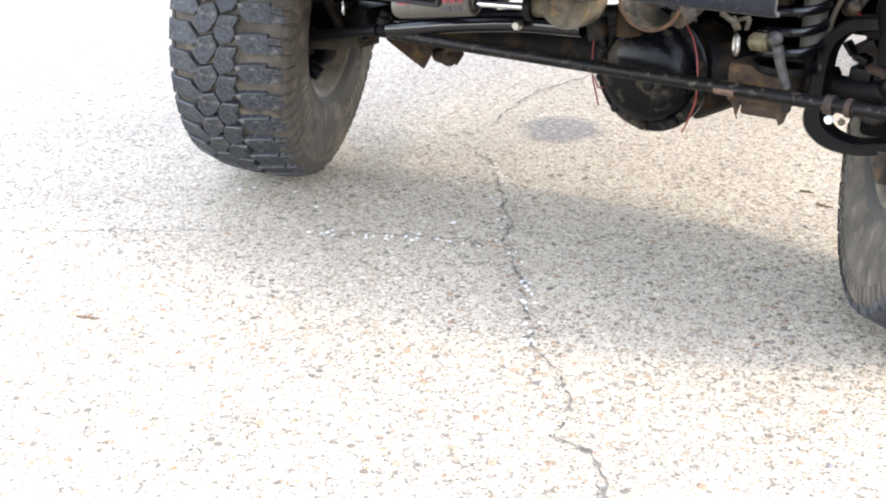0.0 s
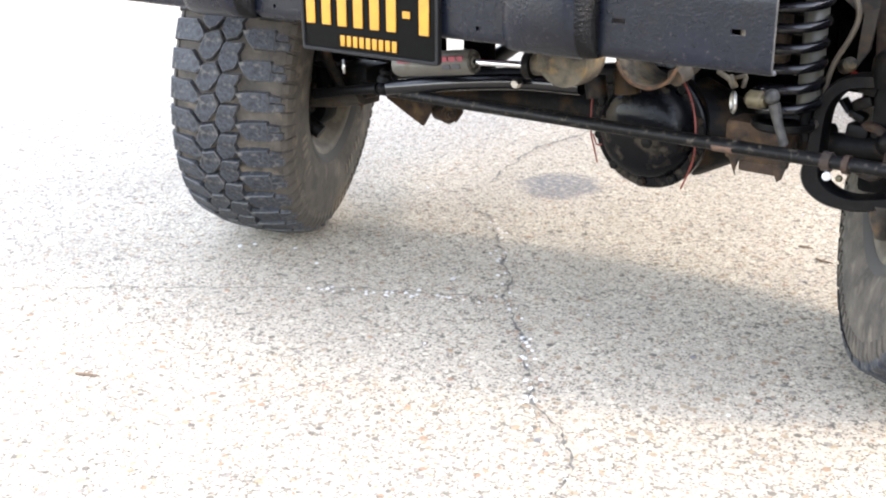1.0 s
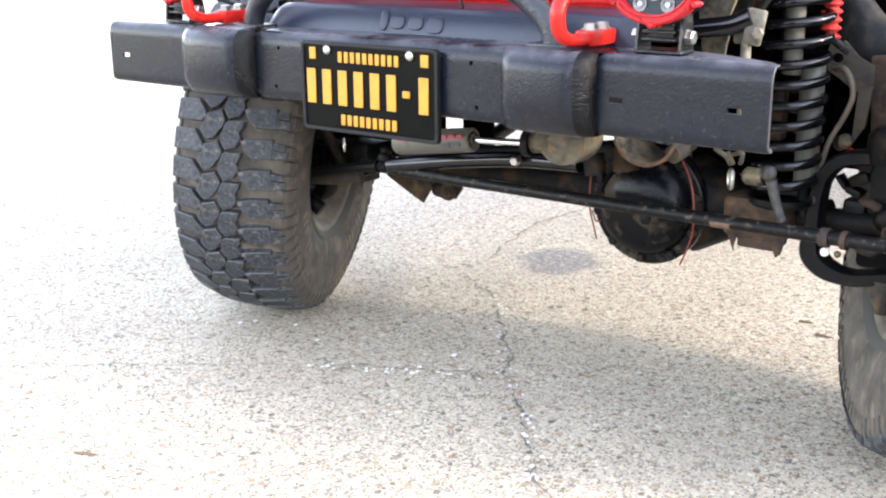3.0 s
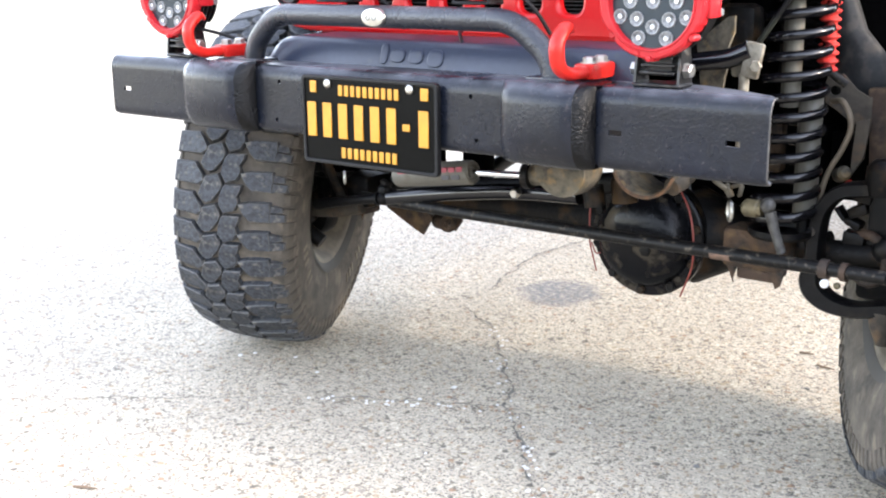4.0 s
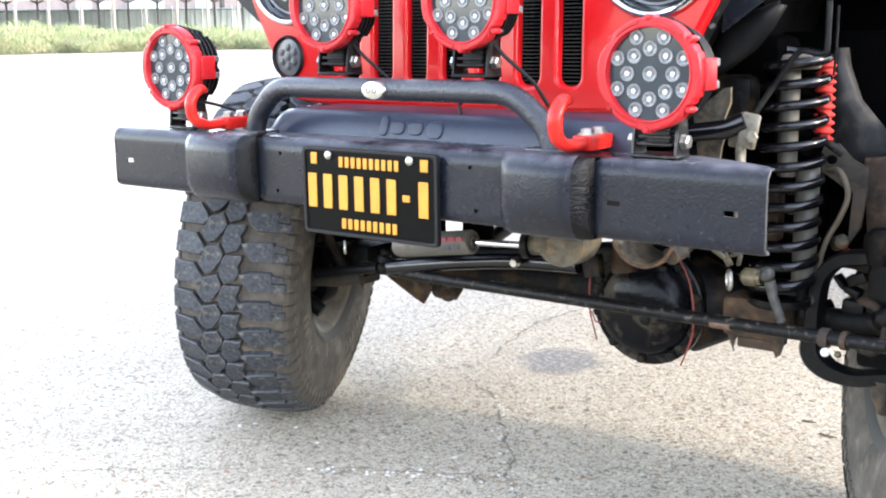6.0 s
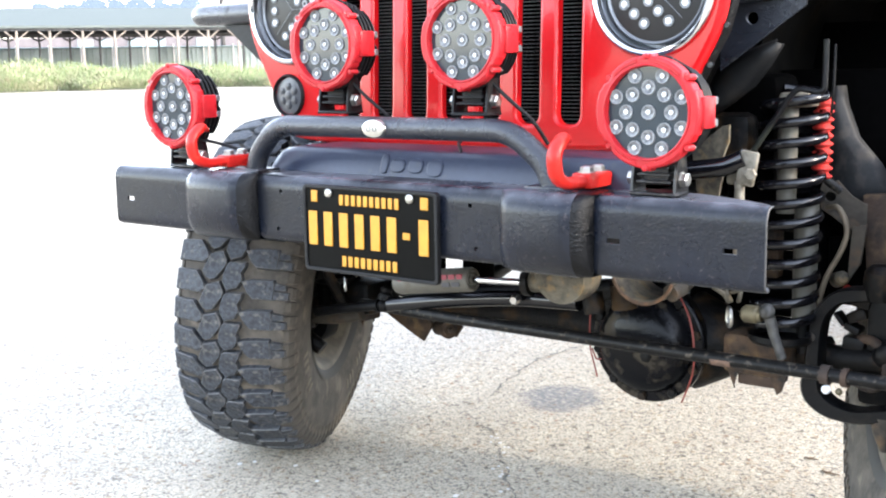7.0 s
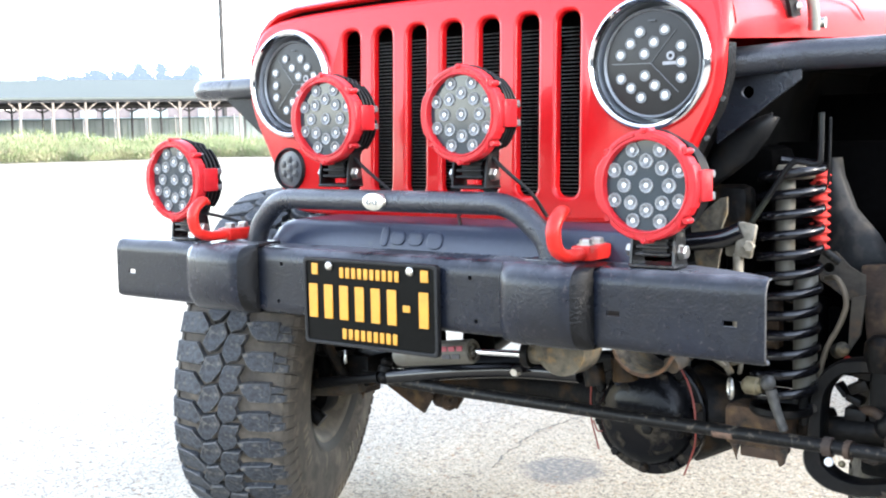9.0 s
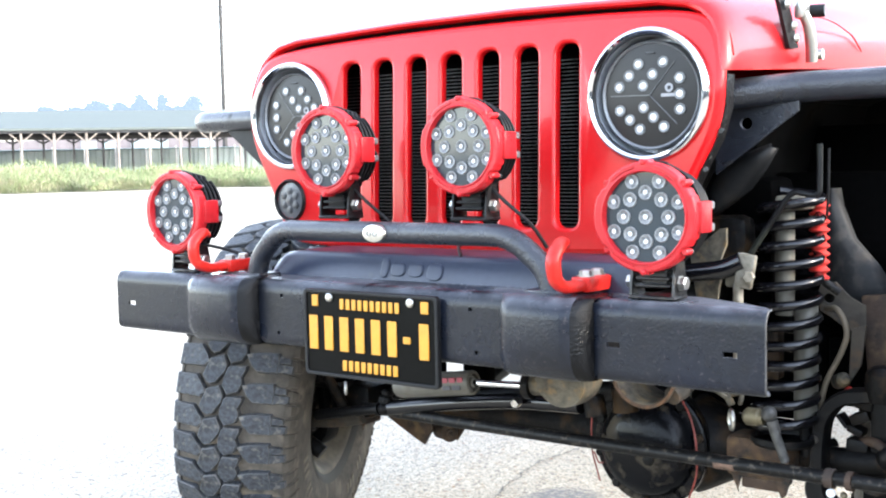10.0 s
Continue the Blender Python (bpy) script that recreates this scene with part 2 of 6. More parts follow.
    large = math_node("MULTIPLY", rng(v1.outputs["Distance"], 0.38, 0.33), rng(g1, 0.62, 0.63))
    c = mix(tiny, mortar, c3)
    c = mix(small, c, c2)
    c = mix(large, c, c1)
    pits = math_node("MAXIMUM", rng(nz(190.0, 4.0), 0.61, 0.66), math_node("MULTIPLY", rng(v2.outputs["Distance"], 0.62, 0.72), rng(g2, 0.5, 0.51)))
    c = mix(math_node("MULTIPLY", pits, 0.70), c, (0.055, 0.052, 0.047))
    c = mix(rng(nz(2.2, 8.0), 0.42, 0.75, 0.0, 0.35), c, (0.20, 0.185, 0.16))
    # the oil-grey patch
    mp = nt.nodes.new("ShaderNodeMapping")
    mp.vector_type = "TEXTURE"
    mp.inputs["Location"].default_value, mp.inputs["Rotation"].default_value = (-0.42, 1.30, 0), (0, 0, radians(30))
    mp.inputs["Scale"].default_value = (0.10, 0.115, 1.0)
    nt.links.new(co, mp.inputs[0])
    ln = nt.nodes.new("ShaderNodeVectorMath")
    ln.operation = "LENGTH"
    nt.links.new(mp.outputs[0], ln.inputs[0])
    blot = rng(math_node("ADD", ln.outputs["Value"], math_node("MULTIPLY", nz(14.0), 0.8)), 1.72, 1.36, 0.0, 0.92)
    c = mix(math_node("MULTIPLY", blot, rng(nz(60.0, 4.0), 0.36, 0.56, 0.30, 1.0)), c, (0.130, 0.134, 0.148))
    warm = nt.nodes.new("ShaderNodeMix")
    warm.data_type, warm.blend_type = "RGBA", "MULTIPLY"
    warm.inputs[0].default_value, warm.inputs[7].default_value = 1.0, (1.0, 0.962, 0.892, 1)
    nt.links.new(c, warm.inputs[6])
    nt.links.new(warm.outputs[2], bs.inputs["Base Color"])
    bs.inputs["Roughness"].default_value = 0.88
    bs.inputs["Specular IOR Level"].default_value = 0.25
    h = math_node("ADD", math_node("MULTIPLY", large, 0.6), math_node("ADD", math_node("MULTIPLY", small, 0.4), math_node("MULTIPLY", pits, -1.0)))
    b = node("ShaderNodeBump", Strength=0.6, Distance=0.003)
    nt.links.new(h, b.inputs["Height"])
    nt.links.new(b.outputs[0], bs.inputs["Normal"])
    return m


CONCRETE = ground_material()

# ---- mesh helpers ----
ORIGIN = {}


class Shape:
    """Collects vertices and faces, in world metres."""

    def __init__(self):
        self.v, self.f = [], []

    def add(self, verts, faces, m=None):
        k = len(self.v)
        self.v += [tuple(m @ Vector(p)) for p in verts] if m else [tuple(p) for p in verts]
        self.f += [tuple(i + k for i in f) for f in faces]
        return self

    def box(self, c, s, m=None, bevel=0.0, seg=2):
        bm = bmesh.new()
        bmesh.ops.create_cube(bm, size=1)
        bmesh.ops.scale(bm, vec=s, verts=bm.verts)
        if bevel:
            bmesh.ops.bevel(bm, geom=bm.edges[:], offset=min(bevel, 0.49 * min(s)), segments=seg, profile=0.5, affect="EDGES")
        bm.verts.index_update()
        t = Matrix.Translation(c)
        if m:
            t = t @ m
        self.add([v.co for v in bm.verts], [[v.index for v in f.verts] for f in bm.faces], t)
        bm.free()
        return self

    def tube(self, pts, r, n=12, caps=True, squash=1.0):
        pts = [Vector(p) for p in pts]
        rad = r if isinstance(r, (list, tuple)) else [r] * len(pts)
        k0 = len(self.v)
        up = None
        for i, p in enumerate(pts):
            d = (pts[min(i + 1, len(pts) - 1)] - pts[max(i - 1, 0)]).normalized()
            if up is None:
                up = d.cross(Vector((0, 0, 1)) if abs(d.z) < 0.9 else Vector((1, 0, 0))).normalized()
            up = (up - d * up.dot(d)).normalized()
            w = d.cross(up)
            for j in range(n):
                a = 2 * math.pi * j / n
                self.v.append(tuple(p + up * (rad[i] * math.cos(a)) + w * (rad[i] * squash * math.sin(a))))
        for i in range(len(pts) - 1):
            for j in range(n):
                a, b = k0 + i * n + j, k0 + i * n + (j + 1) % n
                self.f.append((a, b, b + n, a + n))
        if caps:
            self.f.append(tuple(k0 + j for j in reversed(range(n))))
            self.f.append(tuple(k0 + (len(pts) - 1) * n + j for j in range(n)))
        return self

    def lathe(self, prof, c, axis, n=32, closed=False, caps=True):
        """Turns a profile of (along the axis, radius) about the axis through c."""
        ax = Vector(axis).normalized()
        u = ax.cross(Vector((0, 0, 1)) if abs(ax.z) < 0.9 else Vector((1, 0, 0))).normalized()
        w = ax.cross(u)
        k0 = len(self.v)
        for h, r in prof:
            for j in range(n):
                a = 2 * math.pi * j / n
                self.v.append(tuple(Vector(c) + ax * h + u * (r * math.cos(a)) + w * (r * math.sin(a))))
        rows = len(prof)
        for i in range(rows if closed else rows - 1):
            for j in range(n):
                a, b = k0 + i * n + j, k0 + i * n + (j + 1) % n
                a2, b2 = k0 + ((i + 1) % rows) * n + j, k0 + ((i + 1) % rows) * n + (j + 1) % n
                self.f.append((a, a2, b2, b))
        if caps and not closed:
            if prof[0][1] > 1e-5:
                self.f.append(tuple(k0 + j for j in range(n)))
            if prof[-1][1] > 1e-5:
                self.f.append(tuple(k0 + (rows - 1) * n + j for j in reversed(range(n))))
        return self

    def prism(self, poly, place, depth):
        """A flat outline, set in space by place(a, b, d), with a thickness from d = 0 to depth."""
        n = len(poly)
        self.add([place(a, b, 0) for a, b in poly] + [place(a, b, depth) for a, b in poly],
                 [tuple(range(n)), tuple(reversed(range(n, 2 * n)))] + [(i, i + n, (i + 1) % n + n, (i + 1) % n) for i in range(n)])
        return self

    def loft(self, rows, close=False):
        """Skin over rows of points of the same number."""
        n, k0 = len(rows[0]), len(self.v)
        for row in rows:
            self.v += [tuple(p) for p in row]
        for i in range(len(rows) - 1):
            for j in range(n if close else n - 1):
                a, b = k0 + i * n + j, k0 + i * n + (j + 1) % n
                self.f.append((a, b, b + n, a + n))
        return self

    def mesh(self, name, material, origin=(0, 0, 0), angle=38, smooth=True):
        me = bpy.data.meshes.new(name)
        o = Vector(origin)
        me.from_pydata([tuple(Vector(p) - o) for p in self.v], [], self.f)
        bm = bmesh.new()
        bm.from_mesh(me)
        bmesh.ops.recalc_face_normals(bm, faces=bm.faces)
        bm.to_mesh(me)
        bm.free()
        if smooth:
            me.shade_smooth()
            me.set_sharp_from_angle(angle=radians(angle))
        me.materials.append(material)
        return me


def thing(name, at, label, category, group="", kind=""):
    ob = new(name)
    ob.location = at
    ORIGIN[ob] = Vector(at)
    return tagged(ob, label, category, group, kind)


def part(name, shape, material, parent, label="", angle=38, smooth=True):
    """One mesh under a thing or under a part; the shape is in world metres."""
    o = ORIGIN[parent]
    ob = new(name, shape.mesh(name, material, o, angle, smooth))
    ob.parent = parent
    ORIGIN[ob] = o
    return tagged(ob, label)


def solo(name, shape, material, label, category, at=(0, 0, 0), group="", kind="", smooth=True):
    """A thing that is one mesh."""
    ob = new(name, shape.mesh(name, material, at, 38, smooth))
    ob.location = at
    ORIGIN[ob] = Vector(at)
    return tagged(ob, label, category, group, kind)


def rounded(pts, r, k=5):
    """A polyline with its corners rounded to the radius r."""
    pts = [Vector(p) for p in pts]
    out = [pts[0]]
    for a, b, c in zip(pts, pts[1:], pts[2:]):
        d1, d2 = (a - b), (c - b)
        rr = min(r, d1.length * 0.48, d2.length * 0.48)
        p, q = b + d1.normalized() * rr, b + d2.normalized() * rr
        for i in range(k + 1):
            t = i / k
            out.append(p * (1 - t) ** 2 + b * (2 * t * (1 - t)) + q * t ** 2)
    return out + [pts[-1]]


def ring_pts(cx, cz, r, n=40):
    return [(cx + r * math.cos(2 * math.pi * i / n), cz + r * math.sin(2 * math.pi * i / n)) for i in range(n)]


def round_rect(x0, x1, z0, z1, r, k=5):
    out = []
    for cx, cz, a0 in ((x1 - r, z1 - r, 0), (x0 + r, z1 - r, 90), (x0 + r, z0 + r, 180), (x1 - r, z0 + r, 270)):
        out += [(cx + r * math.cos(radians(a0 + 90 * i / k)), cz + r * math.sin(radians(a0 + 90 * i / k))) for i in range(k + 1)]
    return out


def hexbolt(c, axis, r, h):
    return Shape().lathe([(0, r), (h * 0.8, r), (h, r * 0.8), (h, 0)], c, axis, 6)


def offset_loop(loop, d):
    """Moves a counter-clockwise loop outwards by d."""
    n, out = len(loop), []
    for i in range(n):
        a, b, c = Vector(loop[i - 1]), Vector(loop[i]), Vector(loop[(i + 1) % n])
        e = (c - a).normalized()
        out.append((b.x + e.y * d, b.y - e.x * d))
    return out


def pierced(outer, holes, place, lip, depth, edge=None, hole_lip=None):
    """A sheet with holes through it: outline and holes rounded over by lip, with walls to depth."""
    s = Shape()
    loops = [offset_loop(outer, -lip)] + [offset_loop(h, hole_lip or lip) for h in holes]
    bm = bmesh.new()
    for loop in loops:
        vs = [bm.verts.new((a, b, 0)) for a, b in loop]
        for i in range(len(vs)):
            bm.edges.new((vs[i - 1], vs[i]))
    bmesh.ops.triangle_fill(bm, use_beauty=True, use_dissolve=False, edges=bm.edges[:])
    bm.verts.index_update()
    s.add([place(v.co.x, v.co.y, 0) for v in bm.verts], [[v.index for v in f.verts] for f in bm.faces])
    bm.free()
    for sign, loop in [(-1, outer)] + [(1, h) for h in holes]:
        rows = []
        if sign > 0:
            lip = hole_lip or lip
        for k in range(4):
            a = radians(30 * k)
            rows.append([place(x, z, lip * (1 - math.cos(a))) for x, z in offset_loop(loop, sign * lip * (1 - math.sin(a)))])
        rows.append([place(x, z, edge if edge and sign < 0 else depth) for x, z in loop])
        s.loft(rows, close=True)
    return s

# ---- the ground ----
g = Shape()
xs = [-400, -150, -60, -20, -8, -4, -2, 0, 2, 4, 8, 20, 60, 150, 400]
g.loft([[(x, y, 0) for x in xs] for y in xs])
ground = solo("ground", g, CONCRETE, "pale exposed-aggregate concrete yard, sunlit, cracked and speckled with pebbles", "ground", kind="structure", smooth=False)
CRACK = mat("crack_dirt", (0.07, 0.065, 0.055), 0.95, col2=(0.17, 0.16, 0.14), scale=60, amount=0.9, bump=0.3)


def crack(pts, width, seed):
    """A broken line in the concrete with ragged edges and a sunken middle filled with dirt."""
    rnd = random.Random(seed)
    pts = [Vector((*p, 0)) for p in pts]
    line = []
    for a, b in zip(pts, pts[1:]):
        n = max(2, int((b - a).length / 0.012))
        line += [a.lerp(b, i / n) for i in range(n)]
    line.append(pts[-1])
    off, rows = 0.0, []
    for i, p in enumerate(line):
        d = (line[min(i + 1, len(line) - 1)] - line[max(i - 1, 0)]).normalized()
        w = Vector((-d.y, d.x, 0))
        off = off * 0.75 + rnd.uniform(-0.006, 0.006)
        h = width * rnd.choice((0.02, 0.05, 0.3, 0.5, 0.7, 1.2)) * 0.5 * min(1, i / 4, (len(line) - 1 - i) / 4)
        c = p + w * off
        rows.append([c - w * h + Vector((0, 0, 0.0035)), c + Vector((0, 0, 0.0025)), c + w * h + Vector((0, 0, 0.0035))])
    return Shape().loft(rows)


part("crack", crack([(0.86, -0.50), (0.70, -0.30), (0.645, -0.232), (0.577, -0.168), (0.514, -0.165), (0.493, -0.082), (0.398, 0.016), (0.298, 0.077), (0.222, 0.17), (0.11, 0.325), (-0.032, 0.455), (-0.088, 0.569), (-0.236, 0.732), (-0.387, 0.905), (-0.551, 1.01)], 0.0085, 1), CRACK, ground, "ragged dark crack filled with dirt")
part("crack", crack([(-0.595, 1.194), (-0.645, 1.353), (-0.69, 1.5), (-0.717, 1.651), (-0.70, 1.78), (-0.693, 1.896), (-0.66, 2.1)], 0.009, 2), CRACK, ground, "thin dark crack")
part("crack", crack([(-0.04, 0.44), (-0.132, 0.40), (-0.249, 0.342), (-0.324, 0.311), (-0.405, 0.249)], 0.006, 3), CRACK, ground, "thin crack with white chips")
part("crack", crack([(-0.46, 0.21), (-0.678, 0.05), (-0.884, -0.107), (-1.2, -0.35)], 0.003, 4), CRACK, ground, "hairline crack")

# loose stones and twigs on the concrete
STONE_WHITE = mat("white_chip", (0.62, 0.61, 0.58), 0.7, scale=60, amount=0.5)
STONE_BROWN = mat("brown_pebble", (0.22, 0.14, 0.09), 0.7, col2=(0.30, 0.22, 0.15), scale=60, amount=0.8)
STONE_GREY = mat("grey_pebble", (0.15, 0.145, 0.14), 0.7, scale=60, amount=0.8)
TWIG = mat("dry_twig", (0.13, 0.085, 0.05), 0.8, scale=60, amount=0.8)
ICO = [(0, 0, 1), (0.89, 0, 0.45), (0.28, 0.85, 0.45), (-0.72, 0.53, 0.45), (-0.72, -0.53, 0.45), (0.28, -0.85, 0.45), (0.72, 0.53, -0.45), (-0.28, 0.85, -0.45), (-0.89, 0, -0.45), (-0.28, -0.85, -0.45), (0.72, -0.53, -0.45), (0, 0, -1)]
ICOF = [(0, 1, 2), (0, 2, 3), (0, 3, 4), (0, 4, 5), (0, 5, 1), (1, 6, 2), (2, 7, 3), (3, 8, 4), (4, 9, 5), (5, 10, 1), (6, 7, 2), (7, 8, 3), (8, 9, 4), (9, 10, 5), (10, 6, 1), (11, 7, 6), (11, 8, 7), (11, 9, 8), (11, 10, 9), (11, 6, 10)]
rnd = random.Random(11)


def stone(x, y, r, material, label, group):
    q = Shape().add([(a * r * rnd.uniform(0.8, 1.25), b * r * rnd.uniform(0.6, 1.0), max(-0.3, c) * r * 0.6 + r * 0.15) for a, b, c in ICO], ICOF, Matrix.Rotation(rnd.uniform(0, 6), 4, "Z"))
    q.v = [(a + x, b + y, c) for a, b, c in q.v]
    return solo("pebble", q, material, label, "pebble", at=(x, y, 0), group=group)


for x, y, r, mt in ((-0.195, 0.487, 0.0075, 0), (-0.766, 0.349, 0.0075, 0), (0.332, -0.026, 0.009, 1), (0.389, -0.041, 0.008, 2), (0.136, -0.082, 0.009, 1), (0.446, 0.423, 0.008, 2), (-0.523, 0.372, 0.006, 0),
                    (-0.061, -0.587, 0.005, 2), (0.029, -0.473, 0.006, 1), (0.421, -0.247, 0.006, 2), (0.88, 0.012, 0.007, 2), (0.473, -0.289, 0.007, 1), (0.462, 0.956, 0.006, 2)):
    stone(x, y, r, (STONE_WHITE, STONE_BROWN, STONE_GREY)[mt], ("small white stone chip lying on the concrete", "small brown pebble lying on the concrete", "small grey pebble lying on the concrete")[mt], "loose pebbles")
for i in range(150):
    t = rnd.random()
    if i < 90:
        ln_ = [(0.514, -0.165), (0.298, 0.077), (0.11, 0.325), (-0.032, 0.455), (-0.236, 0.732), (-0.387, 0.905)]
        k_ = min(4, int(t * 5))
        f_ = t * 5 - k_
        x, y = ln_[k_][0] * (1 - f_) + ln_[k_ + 1][0] * f_ + rnd.gauss(0, 0.009), ln_[k_][1] * (1 - f_) + ln_[k_ + 1][1] * f_ + rnd.gauss(0, 0.012)
    elif i < 130:
        x, y = -0.04 - 0.37 * t + rnd.gauss(0, 0.01), 0.44 - 0.19 * t + rnd.gauss(0, 0.01)
    else:
        x, y = rnd.uniform(-0.9, 0.7), rnd.uniform(-0.3, 1.5)
    mt = 0 if rnd.random() < 0.7 else 1
    stone(x, y, rnd.uniform(0.0026, 0.0068), (STONE_WHITE, STONE_BROWN)[mt], ("tiny white stone chip by the crack", "tiny brown pebble by the crack")[mt], "chips along the crack")
for pts in ([(-0.457, -0.360), (-0.44, -0.352), (-0.409, -0.340)], [(0.425, 1.12), (0.44, 1.11), (0.471, 1.106)], [(0.356, 1.183), (0.37, 1.182), (0.392, 1.184)]):
    tw = Shape().tube([(x, y, 0.0035 + 0.001 * i) for i, (x, y) in enumerate(pts)], [0.0022, 0.003, 0.0012], 6)
    tw.tube([(pts[1][0], pts[1][1], 0.0045), (pts[1][0] + 0.008, pts[1][1] + 0.012, 0.007)], [0.002, 0.0008], 5)
    solo("twig", tw, TWIG, "short dry brown twig on the concrete", "twig", at=(*pts[1], 0), group="twigs")

# ---- the vehicle ----
car = thing("off_road_vehicle", (0, 0.575, 0), "lifted red off-road vehicle with black bumper and mud tyres", "off-road vehicle")

# front bumper: a folded steel channel with slots punched through it
BW, BT, BB = 0.7256, 0.7765, 0.6515
xs = sorted({-BW, BW, BW - 0.003, BW - 0.009, 0.003 - BW, 0.009 - BW, *(c + d for c in (-0.676, 0.674, 0.486) for d in (-0.011, 0.011)),
             *(c + d for c in (-0.224, -0.234, 0.218, 0.229) for d in (-0.0035, 0.0035)), -0.6, -0.5, -0.4, -0.3, -0.1, 0, 0.1, 0.3, 0.4, 0.58})
zs = [0.6645, 0.6720, 0.6790, 0.7045, 0.7130, 0.7435, 0.7505, 0.7625]
slots = [(-0.676, 0.709, 0.012), (0.674, 0.709, 0.012), (0.486, 0.709, 0.012), (-0.224, 0.747, 0.004), (-0.234, 0.6755, 0.004), (0.218, 0.747, 0.004), (0.229, 0.6755, 0.004)]
sec = [(0.10, BB)] + [(0.013 - 0.013 * math.sin(radians(a)), BB + 0.013 - 0.013 * math.cos(radians(a))) for a in (0, 22, 45, 67, 90)]
sec += [(0.0, z) for z in zs[1:-1]]
sec += [(0.021 - 0.021 * math.cos(radians(a)), BT - 0.026 + 0.026 * math.sin(radians(a))) for a in (9, 20, 32, 45, 58, 70, 80, 90)] + [(0.10, BT)]
bp = Shape()
k = {}
for i, x in enumerate(xs):
    for j, (y, z) in enumerate(sec):
        k[i, j] = len(bp.v)
        tuck = {0.0: 0.0035, 0.003: 0.001}.get(round(BW - abs(x), 4), 0.0)
        y = min(y, 0.10 if x < 0.60 else 0.10 - 0.080 * (x - 0.60) / (BW - 0.60))
        bp.v.append((x, y, max(BB + tuck, min(BT - tuck, z))))
for i in range(len(xs) - 1):
    for j in range(len(sec) - 1):
        mx, mz = (xs[i] + xs[i + 1]) / 2, (sec[j][1] + sec[j + 1][1]) / 2
        if sec[j][0] + sec[j + 1][0] < 0.002 and any(abs(mx - a) < h and abs(mz - b) < 0.0045 for a, b, h in slots):
            continue
        bp.f.append((k[i, j], k[i + 1, j], k[i + 1, j + 1], k[i, j + 1]))
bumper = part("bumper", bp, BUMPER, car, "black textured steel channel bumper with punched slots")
so = bumper.modifiers.new("thickness", "SOLIDIFY")
so.thickness, so.offset = 0.005, -1
bumper.modifiers.new("crisp", "EDGE_SPLIT").split_angle = radians(35)


def horn_rows(xs_):
    """Sections through the box that wraps the bumper, at (x, how far it stands out)."""
    t_, b_ = BT + 0.004, BB - 0.004
    sec = [Vector((0.06, t_)), Vector((0.0, t_))]
    sec += [Vector((-0.014 - 0.034 * math.sin(radians(a)), t_ - 0.034 * (1 - math.cos(radians(a))))) for a in (0, 15, 30, 45, 60, 75, 90)]
    sec += [Vector((-0.048, b_ + 0.068))] + [Vector((-0.048 * math.cos(radians(a)) ** 0.8, b_ + 0.056 - 0.056 * math.sin(radians(a)))) for a in (0, 15, 30, 45, 60, 72, 82)] + [Vector((0.0, b_)), Vector((0.06, b_))]
    return [[(x, (v.x if v.x > 0 else v.x * f) - (0.0025 if f == 0 else 0), v.y - (0.004 * (1 - f) * (1 if v.y > 0.7 else -1))) for v in sec] for x, f in xs_]


for x0, x1 in ((-0.470, -0.283), (0.285, 0.455)):
    n_, k_ = 16, 6
    turn_ = [(x1 - 0.042 + 0.042 * math.sin(radians(90 * q / n_)) ** 1.15, 0.985 * math.cos(radians(90 * q / n_)) ** 0.8 if q < n_ else 0.0) for q in range(n_ + 1)]
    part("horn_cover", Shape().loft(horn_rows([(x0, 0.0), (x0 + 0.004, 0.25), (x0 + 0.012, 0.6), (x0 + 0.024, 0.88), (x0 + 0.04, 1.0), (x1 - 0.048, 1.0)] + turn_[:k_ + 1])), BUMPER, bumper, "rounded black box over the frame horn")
    part("horn_flank", Shape().loft(horn_rows(turn_[k_:])), LUMPY, bumper, "flank with lumpy black coating, coloured darker for its shade")

# thin pale strip that follows the bumper's section at its right end
edge = Shape()
edge.tube([(BW + 0.0008, min(y_, 0.021) + 0.001, max(BB + 0.003, min(BT - 0.003, z_))) for y_, z_ in sec[1:]], 0.0016, 6)
part("pale_edge", edge, PALE_STRIP, bumper, "thin pale strip along the bumper's end")

# hoop over the bumper
hp = Shape().tube(rounded([(-0.338, 0.045, BT), (-0.325, 0.045, 0.815), (-0.268, 0.042, 0.868), (0.275, 0.042, 0.868), (0.338, 0.045, 0.815), (0.352, 0.045, BT)], 0.06, 7), 0.0195, 16)
for x in (-0.338, 0.352):
    hp.box((x, 0.045, BT + 0.003), (0.075, 0.06, 0.007), bevel=0.002)
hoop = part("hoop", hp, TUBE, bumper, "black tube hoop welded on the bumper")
bd = Shape().lathe([(0.006, 0.021), (-0.003, 0.021), (-0.007, 0.0195), (-0.009, 0.012), (-0.0095, 0.0)], (0, 0, 0), (0, 1, 0), 28)
bd.v = [(x * 1.25 - 0.006, y + 0.024, z * 0.78 + 0.8675) for x, y, z in bd.v]
part("badge", bd, STEEL, bumper, "polished oval badge")
bm_ = Shape()
for dx in (-0.008, 0.006):
    bm_.lathe([(0, 0.0052), (-0.002, 0.0052), (-0.002, 0.0034), (0, 0.0034)], (dx - 0.006, 0.0155, 0.8675), (0, 1, 0), 14, closed=True)
part("badge_mark", bm_, ALU, bumper)

